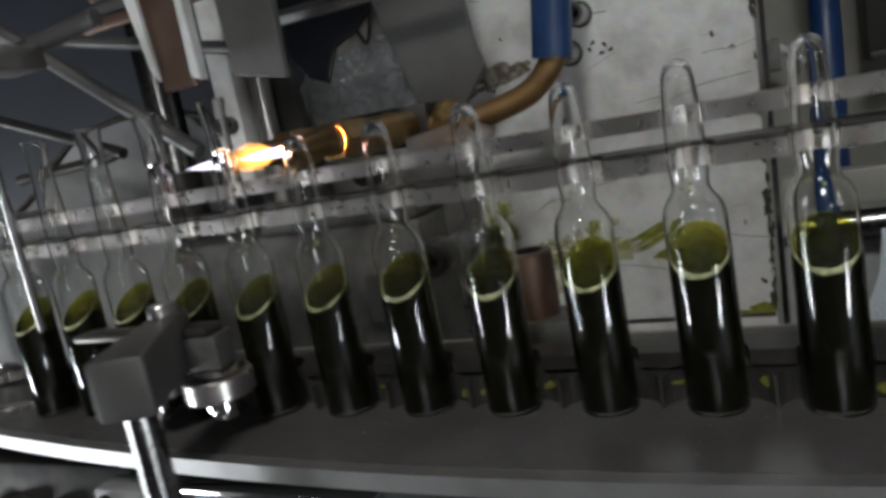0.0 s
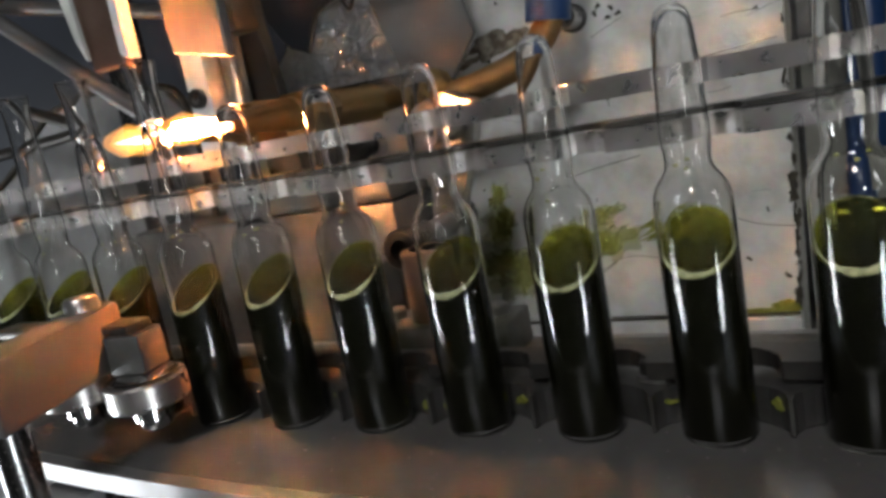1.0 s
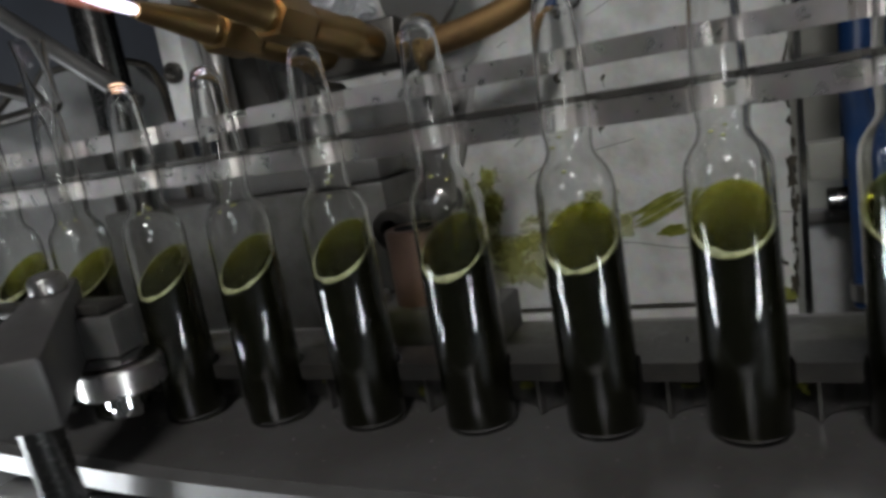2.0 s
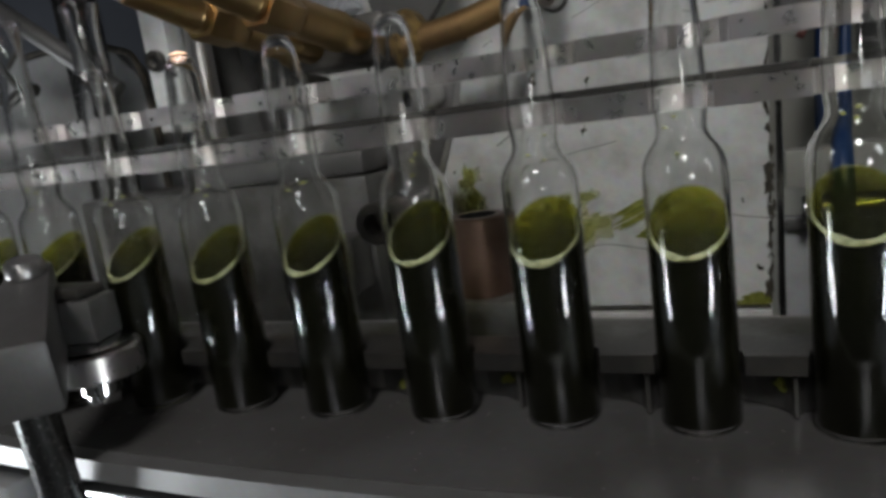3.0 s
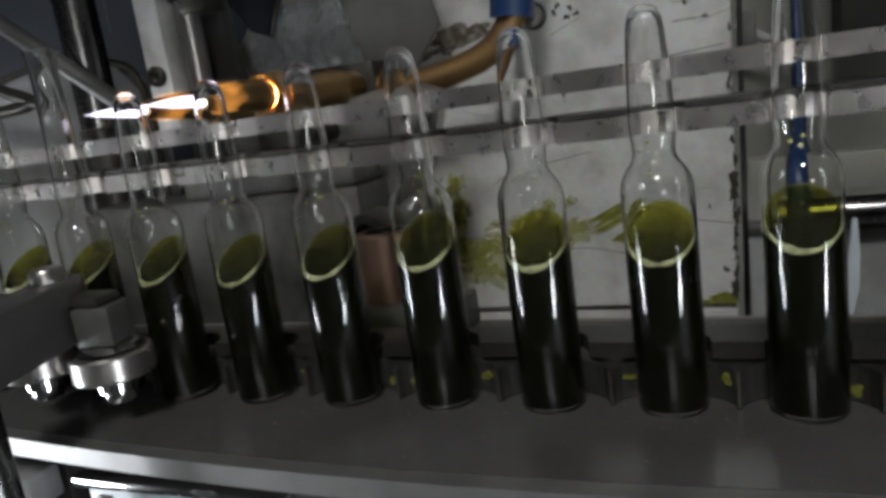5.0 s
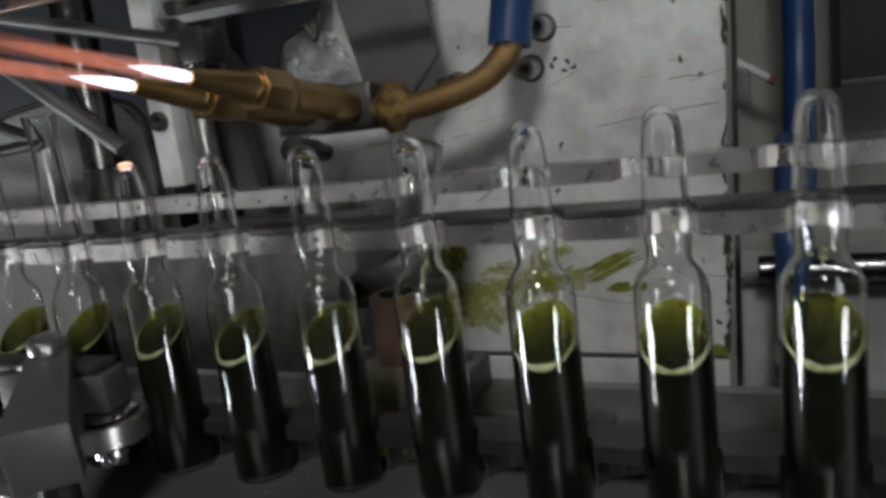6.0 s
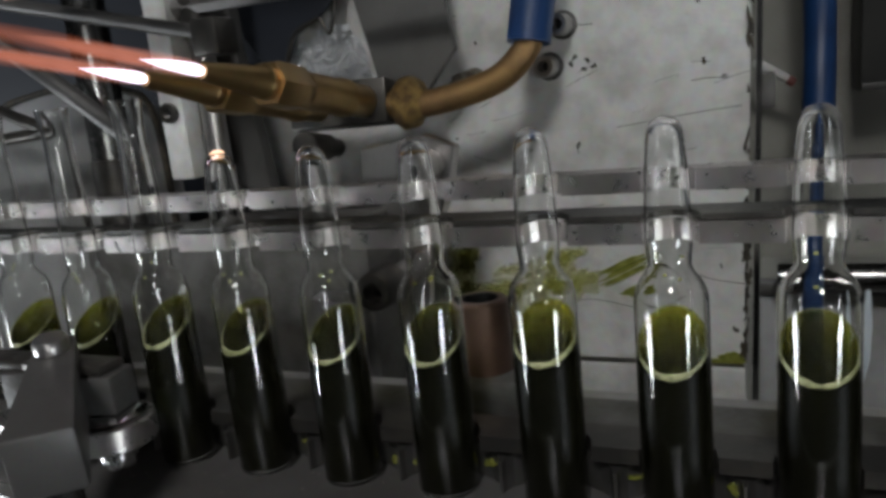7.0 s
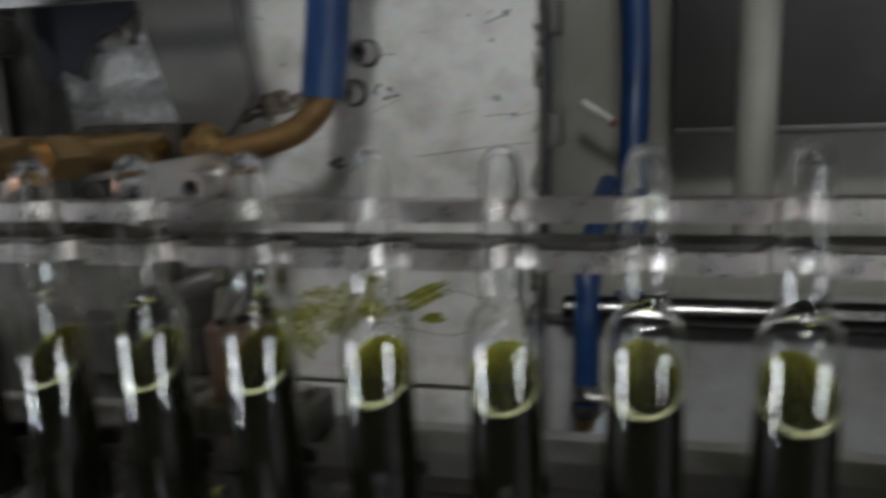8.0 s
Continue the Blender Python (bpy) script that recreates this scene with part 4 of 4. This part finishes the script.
# ---- right of the white panel ----
def right_side():
    bar = thing("guide_rod", "bright round steel guide rod under a grey rail", "rod")
    part("rod", rod_between((0.1880, 0.194, 0.0100), (0.60, 0.194, 0.0100), 0.0066), ROD, bar)
    part("rail", box(0.1815, 0.60, 0.190, 0.203, 0.0205, 0.0375, 0.001), BEIGE, bar, "grey flat rail")
    # added dark sheet, nearer than the far dark background it stands in for
    cab = thing("dark_far_sheet", "dark grey sheet in place of the far dark background", "cover")
    part("sheet", box(0.252, 1.2, 0.46, 0.515, 0.080, 0.9, 0.0015), DARKBOX, cab)
    part("hem", box(0.252, 1.2, 0.4560, 0.4598, 0.080, 0.086, 0.001), GUNMETAL, cab, "grey strip along the lower edge")
    post = thing("post", "pale painted round post", "post", pose(0.2745, 0.198, 0))
    part("shaft", lathe([(0, 0.038), (0.0086, 0.038), (0.0086, 0.45), (0, 0.45)], 28), BEIGE, post)
    hose = thing("air_hose", "thick blue hose hanging beside the dark sheet", "hose")
    part("tube", tube_along([(0.216, 0.43, 0.45), (0.2195, 0.43, 0.24), (0.2225, 0.43, 0.14), (0.2215, 0.42, 0.085), (0.2190, 0.41, 0.02), (0.2180, 0.41, -0.10)], 0.0108, 22), BLUE, hose, "blue rubber tube")
    feed = thing("feed_hose", "thin blue hose clamped on a brass fitting", "hose")
    tube = part("tube", tube_along([(0.2060, 0.30, 0.060), (0.2040, 0.24, 0.052), (0.2015, 0.182, 0.036), (0.2010, 0.172, 0.015), (0.2008, 0.171, -0.010), (0.2005, 0.171, -0.030)], 0.0060, 20), BLUE, feed, "blue rubber tube")
    part("clip", lathe([(0.0060, -0.009), (0.0072, -0.0086), (0.0072, -0.0014), (0.0060, -0.001)], 26, None, pose(0.2006, 0.171, -0.0185)), STEEL, tube, "worm-drive hose clip")
    part("clip_screw", rod_between((0.2010, 0.1630, -0.0240), (0.2095, 0.1630, -0.0240), 0.0021, 12), STEEL, tube)
    part("nut", lathe([(0, -0.0365), (0.0066, -0.0365), (0.0070, -0.0355), (0.0070, -0.0315), (0.0066, -0.0305), (0, -0.0305)], 6, None, pose(0.2005, 0.171, 0)), BLACKENED, feed, "black hexagon nut")
    part("fitting", lathe([(0, -0.066), (0.0048, -0.066), (0.0048, -0.0370), (0, -0.0370)], 18, None, pose(0.2005, 0.171, 0)), BRASS, feed, "brass hose fitting")
    under = thing("lower_cover", "dirty grey lower cover behind the rod", "cover")
    part("sheet", box(0.180, 0.62, 0.207, 0.214, -0.12, 0.004, 0.001), OFFWHITE, under)
    part("hem", box(0.180, 0.62, 0.2040, 0.2068, -0.002, 0.004, 0.001), GUNMETAL, under, "folded upper hem")
    strip = thing("plastic_strip", "pale blue curved plastic strip", "strip")
    part("strip", plate([(0.2215, 0.012), (0.2235, 0.012), (0.2243, -0.004), (0.2236, -0.020), (0.2200, -0.035), (0.2162, -0.0453), (0.2013, -0.0463), (0.2050, -0.039), (0.2104, -0.030), (0.2160, -0.0205), (0.2200, -0.009)], 0.166, 0.1685), PALEBLUE, strip, smooth=False)
    part("hoop", tube_along([(0.2120, 0.1655, -0.045), (0.2165, 0.1655, -0.040), (0.2178, 0.1655, -0.031), (0.2165, 0.1655, -0.026)], 0.0007, 8), PALEBLUE, strip, "thin bent hoop")
    valve = thing("tap_lever", "small steel tap lever with a red tip", "lever")
    part("bar", rod_between((0.1790, 0.47, 0.110), (0.203, 0.47, 0.0935), 0.0034), PAINT, valve)
    part("tip", rod_between((0.2032, 0.47, 0.0934), (0.208, 0.47, 0.0901), 0.0037), WOODRED, valve)
    for z in (0.098, 0.150):
        part("lug", box(0.1800, 0.1880, 0.187, 0.204, z - 0.008, z + 0.008, 0.0015), GREYIRON, valve)
    floor = solid("rear_shelf", box(0.15, 0.62, 0.10, 0.204, -0.075, -0.066, 0.001), DULL, "grey steel shelf behind the base plate", "shelf")


right_side()


# ---- under the front lip ----
def below():
    tray = thing("lower_tray", "pale grey-blue sheet metal tray under the table", "tray")
    part("sheet", box(-0.041, 0.044, -0.016, -0.012, -0.11, -0.0278, 0.001), PALEBLUE, tray)
    part("rim", box(-0.043, 0.046, -0.020, -0.010, -0.0275, -0.0235, 0.0008), SHINY, tray, "bright folded rim")
    for x in (-0.030, -0.004):
        part("leg", box(x, x + 0.006, -0.0225, -0.0202, -0.10, -0.0285, 0.0006), STEEL, tray)
    lug = thing("mounting_lug", "pale cast lug under the table's edge", "lug")
    part("body", box(-0.088, -0.060, -0.024, -0.010, -0.037, -0.0235, 0.002), OFFWHITE, lug)
    part("screw", lathe([(0, 0), (0.0042, 0), (0.0042, 0.003), (0.0034, 0.0038), (0, 0.0038)], 20, None, pose(-0.081, -0.0242, -0.030) @ FACE), BLACKENED, lug)
    frame_ = thing("under_frame", "dark steel frame under the table", "frame")
    part("beam", box(-0.6, -0.06, -0.0085, 0.02, -0.065, -0.022, 0.002), BLACKENED, frame_)
    part("beam", box(-0.6, 0.6, 0.0, 0.028, -0.22, -0.12, 0.002), BLACKENED, frame_)
    rng = random.Random(12)
    for i in range(7):
        x = -0.20 + 0.022 * i + rng.uniform(-0.004, 0.004)
        part("bolt", rod_between((x, -0.0085, -0.044 + rng.uniform(-0.006, 0.004)), (x, -0.018, -0.044), rng.uniform(0.004, 0.006), 6), STEEL, frame_)


below()


# ---- everything that moves ----
STEP = ((0, 0), (1.82, 0), (2.2, 0.23), (2.5, 0.49), (2.7, 0.64), (3.0, 0.88), (3.15, 1), (3.8, 1))
DRAWN = ((0, 0), (1.45, 0), (1.7, -0.005), (2.2, -0.0075), (2.5, -0.0120), (2.7, -0.0085), (3.0, -0.0038), (3.15, 0), (3.8, 0))
CYCLE = 3.8


def between(table, t):
    for (a, p), (b, q) in zip(table, table[1:]):
        if a <= t <= b:
            return p + (q - p) * (t - a) / (b - a)
    return table[-1][1]


def advance(t):
    """How many pitches the row has moved on at t seconds."""
    return between(STEP, t) if t < CYCLE else 1 + between(STEP, min(t - CYCLE, 3.15)) if t < 7.6 else 2


def drawn(t):
    """How far the row is drawn forward out of the fixed racks."""
    return between(DRAWN, t) if t < CYCLE else between(DRAWN, t - CYCLE)


FIRST = (0, 1.45, 1.7, 1.82, 2.2, 2.5, 2.7, 3.0, 3.15)
SECOND = (5.25, 5.5, 5.62, 6.0, 6.3, 6.5, 6.8, 6.95)
STEPS = FIRST + SECOND + (8.0,)


def in_row(k, t, up=0.0):
    """The pose of what stands at place k of the row at the start."""
    return TILT @ pose((k + advance(t)) * PITCH, drawn(t), 0.0005 + up)


def motions():
    for j, amp in ampoules.items():
        walk(amp, [(t, in_row(j, t)) for t in STEPS])
    # the heat goes on with each sealed tip, then gathers in the flame again
    rows = [(t, in_row(0, t)) for t in FIRST] + [(3.26, in_row(0, 3.26)), (3.44, in_row(-1, 3.44))]
    rows += [(t, in_row(-1, t)) for t in SECOND] + [(7.12, in_row(-1, 7.12)), (7.3, in_row(-2, 7.3)), (8.0, in_row(-2, 8.0))]
    walk(hot_glow, rows)
    # the walking rack goes on with the row and comes back while it is drawn away
    rows = []
    for t0 in (0.0, 3.8):
        for t, x, y in ((0.0, 1, 0.004), (0.45, 1, 0.006), (1.0, 0.15, 0.006), (1.25, 0, 0.004), (1.45, 0, 0), (1.7, 0, -0.005), (1.82, 0, -0.0056), (2.2, 0.23, -0.0075), (2.5, 0.49, -0.0120), (2.7, 0.64, -0.0085), (3.0, 0.88, -0.0038), (3.15, 1, 0), (3.5, 1, 0.003)):
            rows.append((t + t0, x, y))
    rows.append((8.0, 1, 0.006))
    walk(walking_rack, [(t, TILT @ pose(x * PITCH, y, 0)) for t, x, y in rows])
    for ob, y0, z0 in zip(carried, (0, 0.0465), (0, 0.0187)):
        walk(ob, [(t, TILT @ pose(BUSH_X + 1.1 * x * PITCH, y0, z0)) for t, x, y in rows])
    # the burner: 1 is raised, 0 is lowered on the stems
    lift = ((0, 0), (1.45, 0), (1.75, 1), (3.08, 1), (3.26, 0), (5.0, 0), (5.25, 1), (7.03, 1), (7.2, 0), (8.0, 0))
    walk(burner_arm, [(t, TILT @ Matrix.Translation(PIVOT) @ pose(0, 0, 0, RAISE * u, 0, 0)) for t, u in lift])
    swing = ((0, 23.5, 0), (0.4, 7, 0), (1.7, 7, 0), (2.15, 42, 11), (3.1, 42, 11), (3.4, 7, 0), (5.0, 7, 0), (5.5, 32, 2), (5.95, 42, 11), (7.0, 42, 11), (7.3, 7, 0), (8, 7, 0))
    walk(lever_arm, [(t, TILT @ LEVER_AT @ pose(0, 0, 0, dip, 0, a)) for t, a, dip in swing])
    # flame pieces ride on the nozzles and are drawn into them when the flame is cut short
    out = {"core": ((0, 0), (8, 0)),
           "plume": ((0, 0.06), (1.45, 0.06), (1.75, 0), (3.08, 0), (3.26, 0.06), (5.0, 0.06), (5.25, 0), (6.98, 0), (7.16, 0.06), (8, 0.06)),
           "tail": ((0, 0.10), (1.45, 0.10), (1.75, 0), (3.08, 0), (3.26, 0.10), (5.0, 0.10), (5.25, 0), (6.98, 0), (7.16, 0.10), (8, 0.10)),
           "flare": ((0, 0), (1.35, 0), (1.6, 0.07), (3.12, 0.07), (3.3, 0), (4.9, 0), (5.1, 0.07), (7.05, 0.07), (7.25, 0), (8, 0)),
           "heart": ((0, 0.026), (0.4, 0.019), (0.8, 0.004), (1.0, 0), (1.35, 0), (1.6, 0.07), (3.55, 0.07), (3.9, 0.024), (4.2, 0.016), (4.6, 0.004), (4.9, 0), (5.1, 0.07), (8, 0.07)),
           "late": ((0, 0.05), (0.4, 0.01), (0.6, 0), (1.35, 0), (1.6, 0.07), (4.1, 0.07), (4.4, 0), (4.9, 0), (5.1, 0.07), (8, 0.07))}

    for x, kind, ob in flames:
        times = sorted({t for t, _ in lift} | {t for t, _ in out[kind]})
        rows = []
        for t in times:
            arm = Matrix.Translation(PIVOT) @ pose(0, 0, 0, RAISE * between(lift, t), 0, 0) @ Matrix.Translation(-PIVOT)
            rows.append((t, TILT @ arm @ pose(x, 0.023 + between(out[kind], t), FLAME_Z)))
        walk(ob, rows)
    # the tongs come down, close over the stems and draw them off
    grip = ((0, 0.006), (0.3, 0.001), (0.6, 0), (1.05, 0), (1.2, 0.06), (1.45, 0.17), (3.55, 0.17), (3.8, 0.008), (4.1, 0.002), (4.4, 0), (4.85, 0), (5.0, 0.06), (5.25, 0.17), (8, 0.17))
    for j, t_ in tong_blades.items():
        walk(t_, [(t, TILT @ pose(0, 0.013 * (j + 1), z)) for t, z in grip])
    pull = {0: ((0, 0), (1.05, 0), (1.2, 0.06), (1.45, 0.17), (8, 0.17)), -1: ((0, 0), (1.85, 0), (4.85, 0), (5.0, 0.06), (5.25, 0.17), (8, 0.17))}
    for j, ob in stem_ends.items():
        times = sorted({t for t, _ in pull[j]} | (set(FIRST) if j == -1 else set()))
        walk(ob, [(t, TILT @ pose((j + (min(advance(t), 1) if j == -1 else 0)) * PITCH, drawn(t) if j == -1 and t < CYCLE else 0, 0.0005 + between(pull[j], t))) for t in times])


motions()
